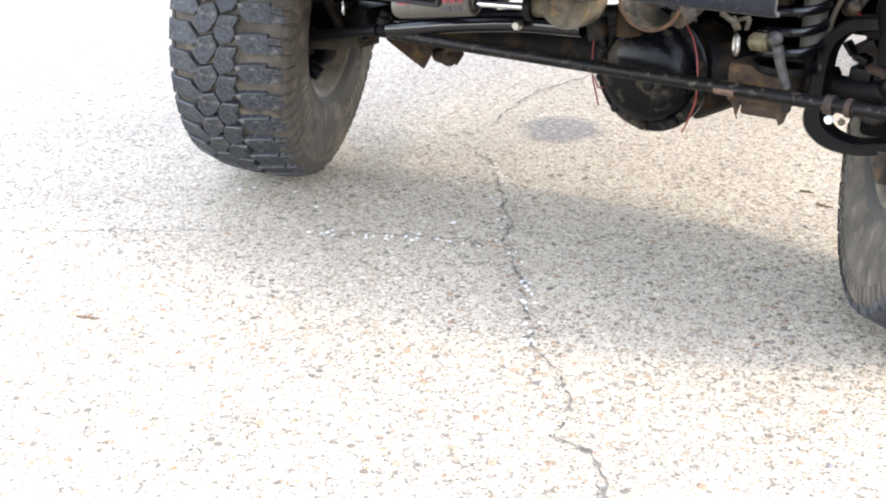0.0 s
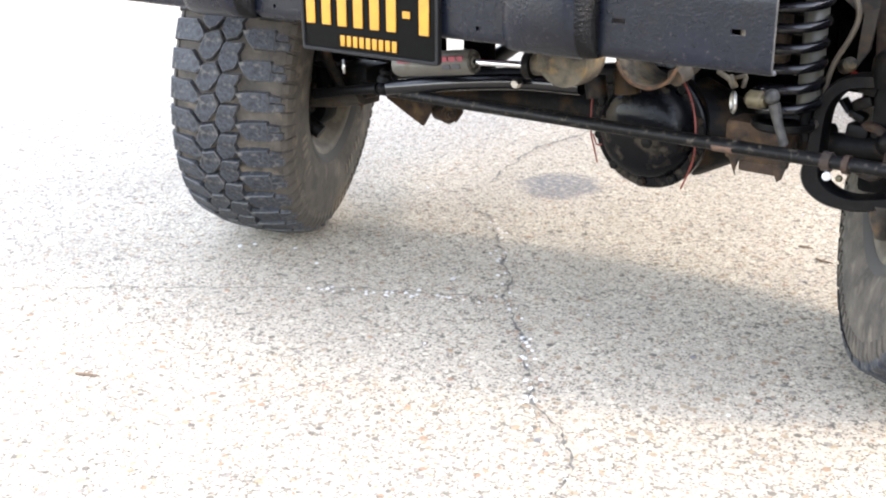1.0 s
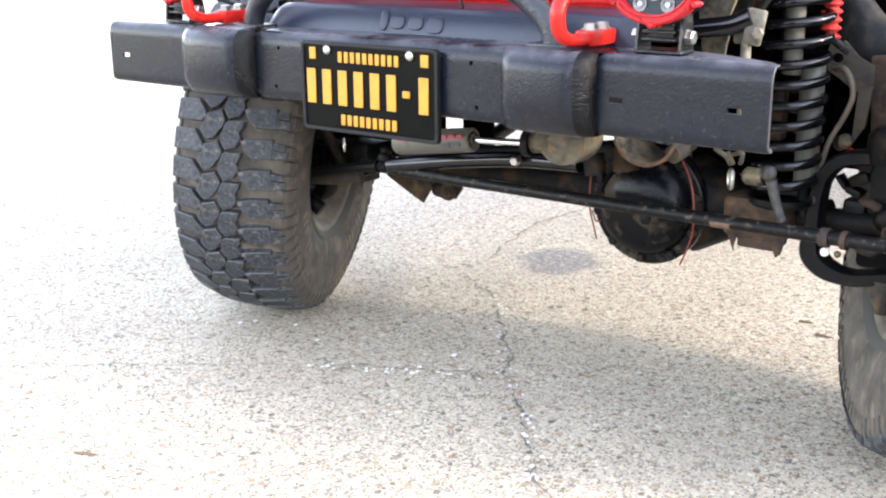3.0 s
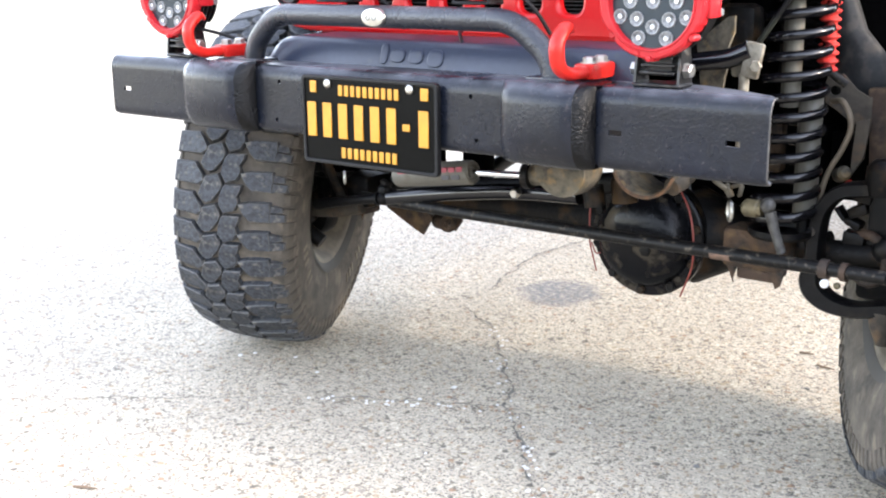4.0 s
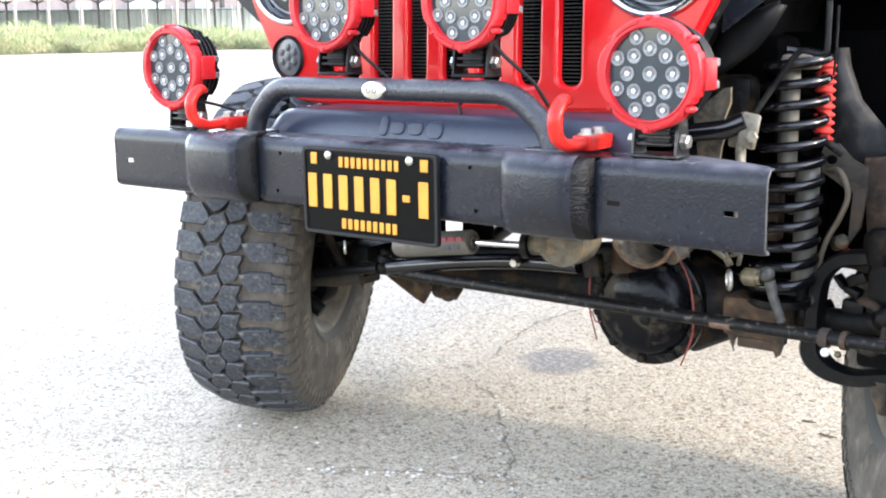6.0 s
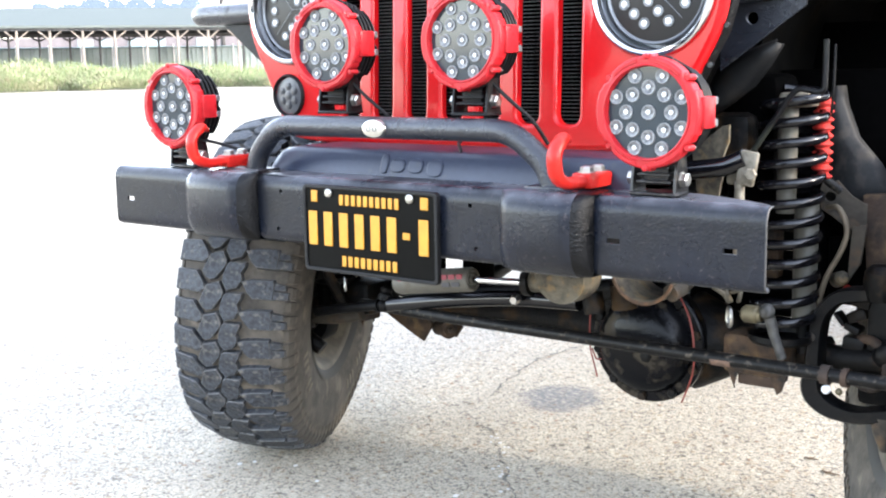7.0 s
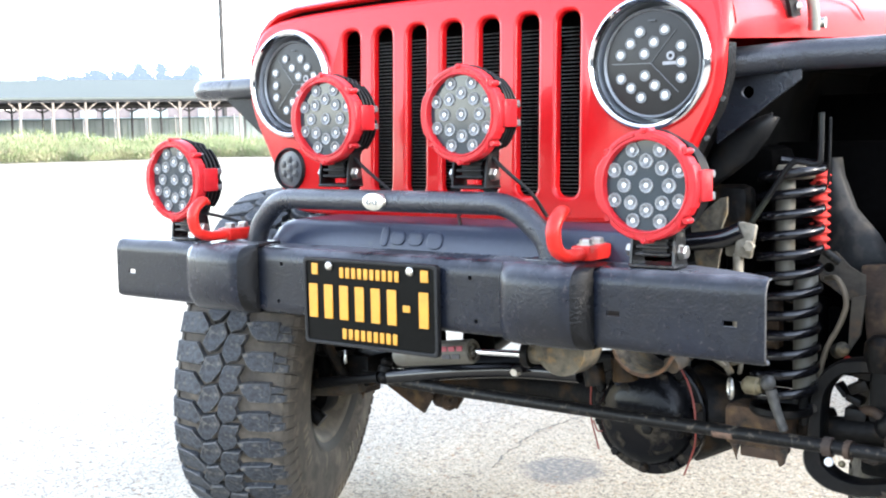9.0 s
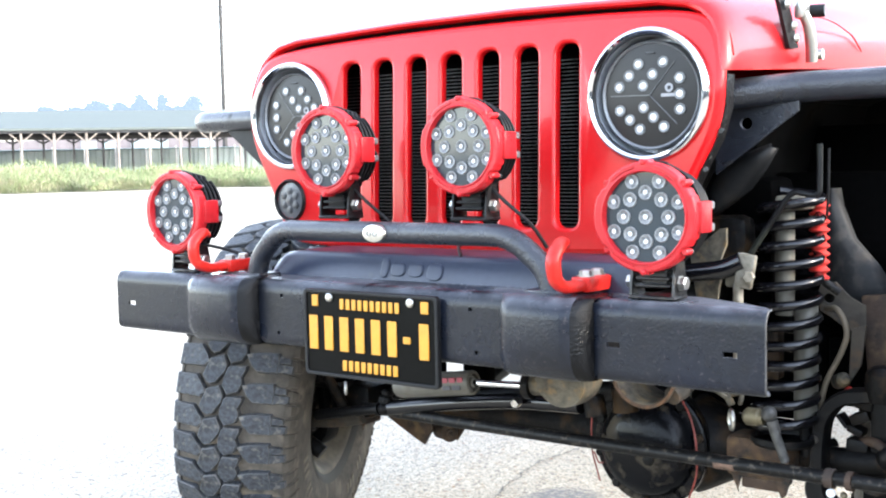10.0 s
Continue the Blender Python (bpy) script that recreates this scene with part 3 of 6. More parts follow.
# number plate
PX, PZ, PY = 0.0036, 0.687, -0.012
pl = Shape().prism(round_rect(PX - 0.1525, PX + 0.1525, PZ - 0.0752, PZ + 0.0752, 0.007), lambda a, b, d: (a, PY + d, b), 0.004)
pl.box((PX, -0.004, PZ + 0.03), (0.20, 0.008, 0.05))
plate = part("number_plate", pl, PLATE, car, "black number plate with raised yellow characters in a thin black frame")
part("plate_frame", pierced(round_rect(PX - 0.156, PX + 0.156, PZ - 0.079, PZ + 0.079, 0.008), [round_rect(PX - 0.1495, PX + 0.1495, PZ - 0.0725, PZ + 0.0725, 0.006)],
     lambda a, b, d: (a, PY - 0.003 + d, b), 0.0015, 0.010), PLASTIC, plate)


def plate_bar(x, z, w, h):
    part("bar", Shape().box((PX + x, PY - 0.0012, PZ + z), (w, 0.0025, h), bevel=0.001, seg=1), YELLOW, plate)


for c in range(8):
    if c == 6:
        plate_bar(-0.1375 + 0.0375 * c, 0, 0.016, 0.012)
    else:
        plate_bar(-0.133 + 0.0375 * c - (0.004 if c == 7 else 0), 0, 0.021, 0.062)
for x, w in ((-0.128, 0.015), (0.128, 0.017)):
    plate_bar(x, 0.0585, w, 0.021)
for c in range(10):
    plate_bar(-0.062 + 0.0143 * c, 0.0545, 0.0095, 0.019)
for c in range(9):
    plate_bar(-0.058 + 0.0148 * c, -0.056, 0.0100, 0.019)
for x in (-0.0925, 0.0965):
    part("screw", Shape().lathe([(0, 0.0080), (-0.003, 0.0080), (-0.0060, 0.005), (-0.0065, 0)], (PX + x, PY, PZ + 0.0655), (0, 1, 0), 16), STEEL, plate, "zinc dome screw")

# frame cover between bumper and grille, with a raised emblem
cv = Shape()
rows = []
for x in [-0.345, -0.335, -0.315, -0.28] + [-0.2 + 0.1 * i for i in range(7)] + [0.47]:
    t = {-0.345: 0.15, -0.335: 0.6, -0.315: 0.9}.get(x, 1.0)
    rows.append([(x, 0.088, 0.776), (x, 0.091, 0.776 + 0.01 * t), (x, 0.101, 0.776 + 0.038 * t), (x, 0.106, 0.776 + 0.0445 * t), (x, 0.118, 0.776 + 0.048 * t), (x, 0.232, 0.776 + 0.049 * t)])
cv.loft(rows)
cover = part("frame_cover", cv, COVER_BLUE, car, "dark plastic frame cover with raised emblem shapes")
for cx_, cz_, rx_, rz_ in ((-0.046, 0.799, 0.009, 0.018), (-0.014, 0.797, 0.0165, 0.0125), (0.028, 0.797, 0.0165, 0.0125), (0.072, 0.795, 0.0175, 0.0150)):
    ov = [(cx_ + rx_ * math.copysign(abs(math.cos(2 * math.pi * q / 28)) ** 0.7, math.cos(2 * math.pi * q / 28)), cz_ + rz_ * math.copysign(abs(math.sin(2 * math.pi * q / 28)) ** 0.7, math.sin(2 * math.pi * q / 28))) for q in range(28)]
    sh = Shape()
    sh.loft([[(a, 0.0915 + (b - 0.786) * 0.357 - d, b) for a, b in offset_loop(ov, -e)] for e, d in ((0, 0), (0, 0.0025), (0.0015, 0.0038), (0.0045, 0.0040))], close=True)
    sh.f.append(tuple(len(sh.v) - 28 + q for q in range(28)))
    part("emblem_shape", sh, COVER_BLUE, cover)

# grille
GY = 0.24


def gplace(a, b, d):
    return (a, GY + d + max(0.0, b - 1.105) * 0.16, b)


half = [(0.0, 0.818), (0.25, 0.818), (0.43, 0.824), (0.458, 0.85), (0.478, 0.90), (0.512, 0.97), (0.540, 1.02), (0.555, 1.07), (0.557, 1.13), (0.552, 1.165), (0.540, 1.201), (0.513, 1.226), (0.46, 1.238), (0.34, 1.245), (0.17, 1.249), (0.0, 1.250)]
for _ in range(2):      # round the outline's corners, ends kept
    half = [half[0]] + [p_ for a_, c_ in zip(half, half[1:]) for p_ in (((3 * a_[0] + c_[0]) / 4, (3 * a_[1] + c_[1]) / 4), ((a_[0] + 3 * c_[0]) / 4, (a_[1] + 3 * c_[1]) / 4))] + [half[-1]]
outer = half + [(-x, z) for x, z in half[-2:0:-1]]
holes = [round_rect(c - 0.0265, c + 0.0205, 0.868, 1.197, 0.018) for c in (-0.2585, -0.1725, -0.0865, 0, 0.0865, 0.1735, 0.2595)]
holes += [ring_pts(s * 0.4222, 1.096, 0.1065) for s in (-1, 1)]
gs = pierced(outer, holes, gplace, 0.0125, 0.0165, 0.014, 0.0075)
grille = part("grille", gs, RED, car, "glossy red seven-slot grille panel")
# near-black strip added to make the gap under the hood read as shade
gap_strip = [[gplace(x, z, 0.013 + 0.006 * (k_ > 0)) for x, z in offset_loop(outer, d)] for k_, d in enumerate((-0.006, 0.004, 0.012))]
keep = [i for i, q_ in enumerate(outer) if q_[1] > 1.15]
keep.sort(key=lambda i: -outer[i][0])
part("hood_gap_shade", Shape().loft([[row[i] for i in keep] for row in gap_strip]), DARK, car, "black strip added for the shaded gap under the hood edge")
# lighter, proud edges that stand round each slot are part of the panel; the core behind is black with fine fins
FINS = mat("radiator_fins", (0.034, 0.034, 0.036), 0.45, 0.3, col2=(0.0015, 0.0015, 0.0015), scale=130, amount=1.0, fine=420)
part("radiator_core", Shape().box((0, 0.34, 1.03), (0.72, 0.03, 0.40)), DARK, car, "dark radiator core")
fin_mesh = Shape().box((0, 0, 0), (0.70, 0.010, 0.0013)).mesh("radiator_fin", FINS, smooth=False)
core = part("radiator_frame", Shape().box((0, 0.335, 0.832), (0.72, 0.02, 0.012)), DARK, car, "dark radiator with fine fins")
for i in range(49):
    fin = new("radiator_fin", fin_mesh)
    fin.parent = core
    fin.location = Vector((0, 0.320, 0.838 + 0.0070 * i)) - ORIGIN[car]
part("fan_belt_hose", Shape().tube([(0.20, 0.305, 1.16), (0.165, 0.302, 1.02)], 0.008, 8), PLASTIC, car)

HEAD_LEDS = [(-.26, -.65), (.3, -.665), (-.48, -.42), (.06, -.43), (-.71, -.2), (-.16, -.2), (.67, -.32), (.67, 0), (.67, .31), (-.7, .29), (-.47, .49), (-.24, .69), (-.15, .245), (.075, .45), (.31, .655)]


def disc(cx, y, cz, r, th, n=40, bulge=0.0):
    return Shape().lathe([(th, r), (0, r), (-bulge * 0.6, r * 0.6), (-bulge, 0)], (cx, y, cz), (0, 1, 0), n)


def diode(cx, y, cz, r, parent, bright):
    """A clear diode: a pale rim, a mottled cup sunk behind it and a bright core."""
    sh = Shape().lathe([(0.003, r), (0.0, r), (-0.0008, r * 0.94), (-0.0006, r * 0.84), (0.0010, r * 0.66), (0.0016, r * (bright + 0.06)), (-0.0002, r * bright), (-0.0008, r * 0.5 * bright), (-0.001, 0)], (cx, y, cz), (0, 1, 0), 14)
    ob = part("diode", sh, LED_RIM, parent)
    ob.data.materials.append(LED_CUP)
    ob.data.materials.append(WHITE_LED)
    o = ORIGIN[parent]
    for p in ob.data.polygons:
        c = p.center + o
        d = math.hypot(c.x - cx, c.z - cz) / r
        p.material_index = 0 if d > 0.82 else 1 if d > bright else 2


for s in (-1, 1):
    cx, cz = s * 0.4222, 1.096
    ring = Shape().lathe([(0.006, 0.1145), (-0.004, 0.1145), (-0.010, 0.111), (-0.012, 0.107), (-0.008, 0.1025), (0.004, 0.1005), (0.004, 0.106)], (cx, GY - 0.002, cz), (0, 1, 0), 56, closed=True)
    hl = part("headlight", ring, CHROME, car, "chrome ring headlight with black lens and clear diodes")
    part("bucket", Shape().lathe([(0.002, 0.1035), (0.05, 0.099), (0.05, 0.0)], (cx, GY - 0.002, cz), (0, 1, 0), 40, caps=False), BUCKET, hl, "pale grey metal bucket")
    part("lens", disc(cx, GY + 0.012, cz, 0.0875, 0.03, 48, 0.004), LENS_DARK, hl, "black round lens")
    part("lens_ring", Shape().lathe([(0.03, 0.0925), (-0.002, 0.0925), (-0.005, 0.0905), (-0.002, 0.087), (0.01, 0.086), (0.03, 0.088)], (cx, GY + 0.012, cz), (0, 1, 0), 48, closed=True), ALU, hl)
    for dx, dz in HEAD_LEDS:
        diode(cx + s * dx * 0.082, GY + 0.0075, cz - dz * 0.082, 0.0096, hl, 0.62)
    ln = Shape()
    for ax, az in ((-0.92, 0.02), (0.55, 0.65), (0.6, -0.6)):
        ln.tube([(cx, GY + 0.0065, cz), (cx + s * ax * 0.082, GY + 0.0085, cz + az * 0.082)], 0.0006, 5)
    ln.tube([(cx - 0.006, GY + 0.0075, cz + 0.071), (cx + 0.008, GY + 0.0075, cz + 0.071)], 0.0013, 5)
    part("lens_marks", ln, ALU, hl)
    part("emblem_mark", Shape().lathe([(0, 0.0075), (-0.002, 0.0075), (-0.002, 0.0035), (0, 0.0035)], (cx + 0.036, GY + 0.0085, cz + 0.011), (0, 1, 0), 16, closed=True), PALE_MARK, hl)
    part("emblem_mark", Shape().box((cx + 0.036, GY + 0.0085, cz - 0.001), (0.030, 0.002, 0.0055)), PALE_MARK, hl)
    # turn lamp
    tx, tz = s * 0.434, 0.917
    tl = part("turn_lamp", Shape().lathe([(0.02, 0.046), (-0.004, 0.046), (-0.010, 0.042), (-0.006, 0.039), (0.0, 0.038), (0.004, 0.0)], (tx, GY + 0.002, tz), (0, 1, 0), 36), PLASTIC, car, "round smoked turn lamp in a black rim")
    part("lens", disc(tx, GY + 0.0, tz, 0.038, 0.006, 32, 0.003), TURN_LENS, tl, "smoky grey lens")
    for dx, dz in [(0, 0)] + [(0.02 * math.cos(radians(60 * q + 30)), 0.02 * math.sin(radians(60 * q + 30))) for q in range(6)]:
        part("diode", disc(tx + dx, GY - 0.003, tz + dz, 0.0085, 0.004, 6, 0.001), TURN_CELL, tl)

# hood: front lip, rounded shoulders, sides that end above the fenders
hd = Shape()
rows = []


def hood_row(y, w, top, low, lip=0.0):
    """A cross section from one side's lower edge over the top to the other's."""
    r = 0.085
    pts = [(w + 0.002, low), (w + 0.002, low + 0.4 * (top - r - low)), (w - 0.002, top - r - 0.012)]
    pts += [(w - 0.004 - r * (1 - math.cos(radians(a))), top - r - 0.012 + r * math.sin(radians(a))) for a in (15, 35, 55, 75)]
    pts += [(w - 0.12, top - 0.006), (w - 0.28, top), (0.12, top + 0.004)]
    full = pts + [(-x, z) for x, z in reversed(pts)]
    return [(x * (1 - lip), y, z - lip * 0.5) for x, z in full]


for y_, w_, t_, l_, lip_ in ((0.306, 0.545, 1.258, 1.134, 0.010), (0.276, 0.546, 1.258, 1.133, 0.006), (0.267, 0.548, 1.260, 1.132, 0.003), (0.266, 0.551, 1.263, 1.131, 0.001),
                             (0.271, 0.556, 1.267, 1.130, 0), (0.282, 0.561, 1.271, 1.130, 0), (0.300, 0.565, 1.275, 1.131, 0), (0.330, 0.570, 1.279, 1.133, 0)):
    row = hood_row(y_, w_, t_, l_, lip_)
    rows.append([(x, y - 0.020 * min(1, max(0, (1.235 - z) / 0.09)) * min(1, (0.34 - y_) / 0.05), z) for x, y, z in row])
rows.append(hood_row(0.55, 0.590, 1.300, 1.144))
rows.append(hood_row(0.95, 0.640, 1.318, 1.16))
rows.append(hood_row(1.40, 0.690, 1.330, 1.17))
hd.loft(rows)
hood = part("hood", hd, RED, car, "glossy red hood bleached by the sun")

GRITTY = mat("gritty_black_paint", (0.0030, 0.0030, 0.0034), 0.45, scale=20, amount=0.8, bump=0.4, bump_scale=200, spec=0.15, dirt=(0.16, 0.15, 0.14), dirt_scale=110, dirt_at=0.70)
# unseen near-black sheet added so no light shows through the hood gaps
part("hood_backing", Shape().box((0, 0.325, 1.195), (1.06, 0.010, 0.115), bevel=0.004), DARK, car, "near-black sheet added inside the hood to close its gaps")
# black support behind the grille's edge
for s in (-1, 1):
    rim_ = [(0.460, 0.85), (0.478, 0.90), (0.512, 0.97), (0.540, 1.02), (0.555, 1.07), (0.557, 1.124)]
    part("radiator_support", Shape().prism([(s * x, z) for x, z in rim_] + [(s * (x - 0.05), z) for x, z in reversed(rim_)], lambda a, b, d: (a, 0.2565 + d, b), 0.030), GRITTY, car, "black dirty radiator support")
for x_, z_ in ((0.521, 0.969), (0.549, 1.032)):
    part("support_bolt", hexbolt((x_, 0.2565, z_), (0, -1, 0), 0.0055, 0.006), SCUFFED, car, "dusty hexagon bolt")
# hood latch on the sunny side
la = part("hood_latch", Shape().prism([(0.395, 1.262), (0.430, 1.266), (0.474, 1.176), (0.440, 1.174)], lambda a, b, d: (0.577 + d + (a - 0.36) * 0.09, a, b), 0.007), PLASTIC, car, "black latch plate with bright rivets")
for a, b in ((0.418, 1.247), (0.443, 1.212), (0.452, 1.191)):
    part("rivet", Shape().lathe([(0, 0.0085), (0.004, 0.007), (0.006, 0)], (0.589 + (a - 0.36) * 0.09, a, b), (1, 0, 0), 12), STEEL, la)
part("latch_cup", Shape().box((0.604, 0.462, 1.244), (0.020, 0.030, 0.040), bevel=0.006), STEEL, la, "bright latch cup")
part("latch_arm", Shape().tube(rounded([(0.606, 0.462, 1.235), (0.612, 0.472, 1.215), (0.612, 0.485, 1.18), (0.610, 0.492, 1.152)], 0.02), 0.010, 10), STEEL, la, "bright latch arm")
part("latch_knob", Shape().tube([(0.600, 0.492, 1.240), (0.632, 0.498, 1.240)], 0.0115, 14), PLASTIC, la)
part("latch_knob", Shape().tube([(0.600, 0.512, 1.166), (0.622, 0.515, 1.166)], 0.0095, 14), STEEL, la)

part("latch_cable", Shape().tube(rounded([(0.612, 0.500, 1.232), (0.611, 0.60, 1.232), (0.613, 0.70, 1.212), (0.617, 0.735, 1.185)], 0.05), 0.0016, 6), RED_HOOK, la, "thin red cable")
# body behind the hood, engine bay block
part("cowl", Shape().box((0, 1.46, 1.10), (1.40, 0.14, 0.44), bevel=0.03), RED, car)
tub = Shape().box((0, 2.25, 0.92), (1.46, 1.50, 0.46), bevel=0.04)
part("tub", tub, RED, car, "red body tub")
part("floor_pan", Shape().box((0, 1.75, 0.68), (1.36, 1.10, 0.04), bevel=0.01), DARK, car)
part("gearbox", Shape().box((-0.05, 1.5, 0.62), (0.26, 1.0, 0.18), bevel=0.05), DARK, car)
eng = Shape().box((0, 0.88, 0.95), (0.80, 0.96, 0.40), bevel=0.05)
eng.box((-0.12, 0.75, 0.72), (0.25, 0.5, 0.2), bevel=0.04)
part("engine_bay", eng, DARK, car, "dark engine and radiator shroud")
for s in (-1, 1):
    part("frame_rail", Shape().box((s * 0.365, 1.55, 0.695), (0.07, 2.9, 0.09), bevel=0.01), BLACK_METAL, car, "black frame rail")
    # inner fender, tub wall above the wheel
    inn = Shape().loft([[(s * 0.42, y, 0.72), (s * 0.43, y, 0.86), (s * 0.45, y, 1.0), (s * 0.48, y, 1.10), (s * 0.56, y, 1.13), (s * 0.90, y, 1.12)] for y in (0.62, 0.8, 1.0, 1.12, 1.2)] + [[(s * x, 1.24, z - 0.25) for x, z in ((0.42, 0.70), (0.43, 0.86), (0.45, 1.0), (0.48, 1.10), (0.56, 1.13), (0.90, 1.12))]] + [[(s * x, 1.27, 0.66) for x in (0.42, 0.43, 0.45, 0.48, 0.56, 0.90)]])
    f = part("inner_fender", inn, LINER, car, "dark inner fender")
    f.modifiers.new("thickness", "SOLIDIFY").thickness = 0.004
    # tube fender
    tf = Shape().tube(rounded([(s * 0.50, 0.34, 1.094), (s * 0.62, 0.40, 1.104), (s * 0.935, 0.42, 1.105), (s * 0.94, 1.0, 1.13), (s * 0.90, 1.45, 0.85)], 0.05, 6), 0.0255, 16)
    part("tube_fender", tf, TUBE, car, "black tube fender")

    def tri(a, b, d, s=s):
        return (s * a, 0.385 + d, b)
    part("gusset", pierced([(s * x, z) for x, z in ([(0.478, 0.958), (0.628, 1.064), (0.628, 1.082), (0.478, 1.082)][::s])], [ring_pts(s * 0.535, 1.046, 0.0105, 16)], lambda a, b, d: (a, 0.385 + d, b), 0.0015, 0.005), TUBE, car, "black gusset plate with a hole")

part("fender_flap", Shape().prism([(-0.83, 1.088), (-0.71, 1.0), (-0.60, 0.93), (-0.60, 1.088)], lambda a, b, d: (a, 0.41 + d, b), 0.006), SHEET, car, "dark flap under the tube fender")
part("cover_cable", Shape().tube(rounded([(0.05, 0.20, 0.835), (0.075, 0.16, 0.838), (0.10, 0.13, 0.832), (0.115, 0.115, 0.822)], 0.02), 0.0032, 8), PLASTIC, car)
part("lamp_cable", Shape().tube(rounded([(-0.50, 0.045, 0.835), (-0.46, 0.07, 0.825), (-0.43, 0.10, 0.81), (-0.40, 0.13, 0.80)], 0.03), 0.0035, 8), PLASTIC, car)

LAMP_LEDS = [(0, 0), (-.56, 0), (.56, 0)] + [(sx * .39, sz * .39) for sx in (-1, 1) for sz in (-1, 1)] + [(sx * .81, sz * .34) for sx in (-1, 1) for sz in (-1, 1)]
LAMP_LEDS += [(sx * .34, sz * .80) for sx in (-1, 1) for sz in (-1, 1)] + [(0, .555), (0, -.555)]


STUDS = (38, 142, 218, 322)


def bezel_radius(a):
    """Outline of the bezel at a degrees: wider at the side lugs, tabs above and below, scoops at the four studs."""
    r = 0.0822 + 0.0022 * (1 if min(abs((a - c + 180) % 360 - 180) for c in (0, 180)) < 23 else 0)
    r += 0.0035 * (1 if min(abs((a - c + 180) % 360 - 180) for c in (90, 270)) < 5 else 0)
    return r - 0.0045 * math.exp(-(min(abs((a - c + 180) % 360 - 180) for c in STUDS) / 5.5) ** 4)


def spot_lamp(cx, y, cz, foot):
    """A round lamp: finned housing, red scalloped bezel, smoked lens with diodes, ribbed foot between two ears on a base plate."""
    fin = Shape().lathe([(0.0, 0.070), (0.006, 0.070), (0.010, 0.060), (0.054, 0.052), (0.058, 0.0)], (cx, y + 0.02, cz), (0, 1, 0), 36)
    lamp = part("spot_lamp", fin, PLASTIC, car, "round lamp with red bezel, smoked lens and clear diodes")
    for q in range(4):
        fr = 0.0835 - 0.0030 * q
        ring = []
        for h, r in ((0.0, 0.05), (0.0, fr), (0.0022, fr + 0.001), (0.0052, fr - 0.001), (0.0052, 0.05)):
            ring.append([(cx + (r - (0.006 if r > 0.06 and i % 12 in (0, 1) else 0)) * math.cos(2 * math.pi * i / 72), y + 0.026 + 0.0135 * q + h, cz + (r - (0.006 if r > 0.06 and i % 12 in (0, 1) else 0)) * math.sin(2 * math.pi * i / 72)) for i in range(72)])
        part("fin", Shape().loft(ring, close=True), PLASTIC, lamp)
    out = [(cx + bezel_radius(2.0 * i) * math.cos(radians(2.0 * i)), cz + bezel_radius(2.0 * i) * math.sin(radians(2.0 * i))) for i in range(180)]
    part("bezel", pierced(out, [ring_pts(cx, cz, 0.0672, 72)], lambda a, b, d: (a, y + d, b), 0.0032, 0.021), RED_LAMP, lamp, "red scalloped bezel")
    part("bezel_lip", Shape().lathe([(0.003, 0.0715), (-0.0014, 0.0710), (-0.0022, 0.0695), (-0.0014, 0.0680), (0.006, 0.0672)], (cx, y, cz), (0, 1, 0), 64, caps=False), RED_LAMP, lamp, "raised inner lip")
    for a0 in (62, 118, 242, 298):
        rows_ = [[(cx + r * math.cos(radians(a0 + da)), y - d, cz + r * math.sin(radians(a0 + da))) for r, d in ((0.0735, 0.0), (0.0742, 0.0018), (0.0788, 0.0018), (0.0795, 0.0))] for da in range(-16, 17, 4)]
        part("bezel_pad", Shape().loft(rows_), RED_LAMP, lamp)
    for s in (-1, 1):
        part("lug", Shape().box((cx + s * 0.0815, y + 0.030, cz), (0.014, 0.036, 0.046), bevel=0.003), RED_LAMP, lamp, "red side lug")
        for dz in (-0.016, 0.016):
            part("lug_end", Shape().box((cx + s * 0.0815, y + 0.054, cz + dz), (0.010, 0.014, 0.012), bevel=0.002, seg=1), ALU, lamp, "grey lug end")
    for a in STUDS:
        px_, pz_ = cx + 0.0815 * math.cos(radians(a)), cz + 0.0815 * math.sin(radians(a))
        st = part("stud", Shape().lathe([(0.003, 0.0), (0.003, 0.0040), (0.005, 0.0052), (0.022, 0.0052), (0.023, 0.0)], (px_, y, pz_), (0, 1, 0), 14), RED_LAMP, lamp, "red stud round the rim")
        part("stud_end", Shape().lathe([(0.023, 0.0), (0.023, 0.0040), (0.030, 0.0036), (0.031, 0.0)], (px_, y, pz_), (0, 1, 0), 10), ALU, st)
    for a in (90, 270):
        part("screw", Shape().lathe([(0.002, 0.0046), (-0.002, 0.0046), (-0.0036, 0.003), (-0.004, 0.0)], (cx, y, cz + 0.0815 * math.sin(radians(a))), (0, 1, 0), 10), RED_LAMP, lamp)
    part("lens", disc(cx, y + 0.010, cz, 0.069, 0.01, 48, 0.0004), LENS, lamp, "smoked grey lens")
    for dx, dz in LAMP_LEDS:
        diode(cx + dx * 0.0660, y + 0.0075, cz + dz * 0.0660, 0.0112, lamp, 0.34)
    top = cz - 0.066
    br = Shape().box((cx, y + 0.045, foot + 0.004), (0.078, 0.046, 0.006), bevel=0.002, seg=1)
    br.box((cx, y + 0.045, (foot + top) / 2 + 0.014), (0.044, 0.026, max(0.02, top - foot - 0.006)), bevel=0.005)
    for q in range(3):
        br.box((cx, y + 0.043, foot + 0.022 + 0.011 * q), (0.058 - 0.004 * q, 0.036, 0.005), bevel=0.0015, seg=1)
    part("bracket", br, SCUFFED if foot < 0.8 else PLASTIC, lamp, "black ribbed foot on a base plate")
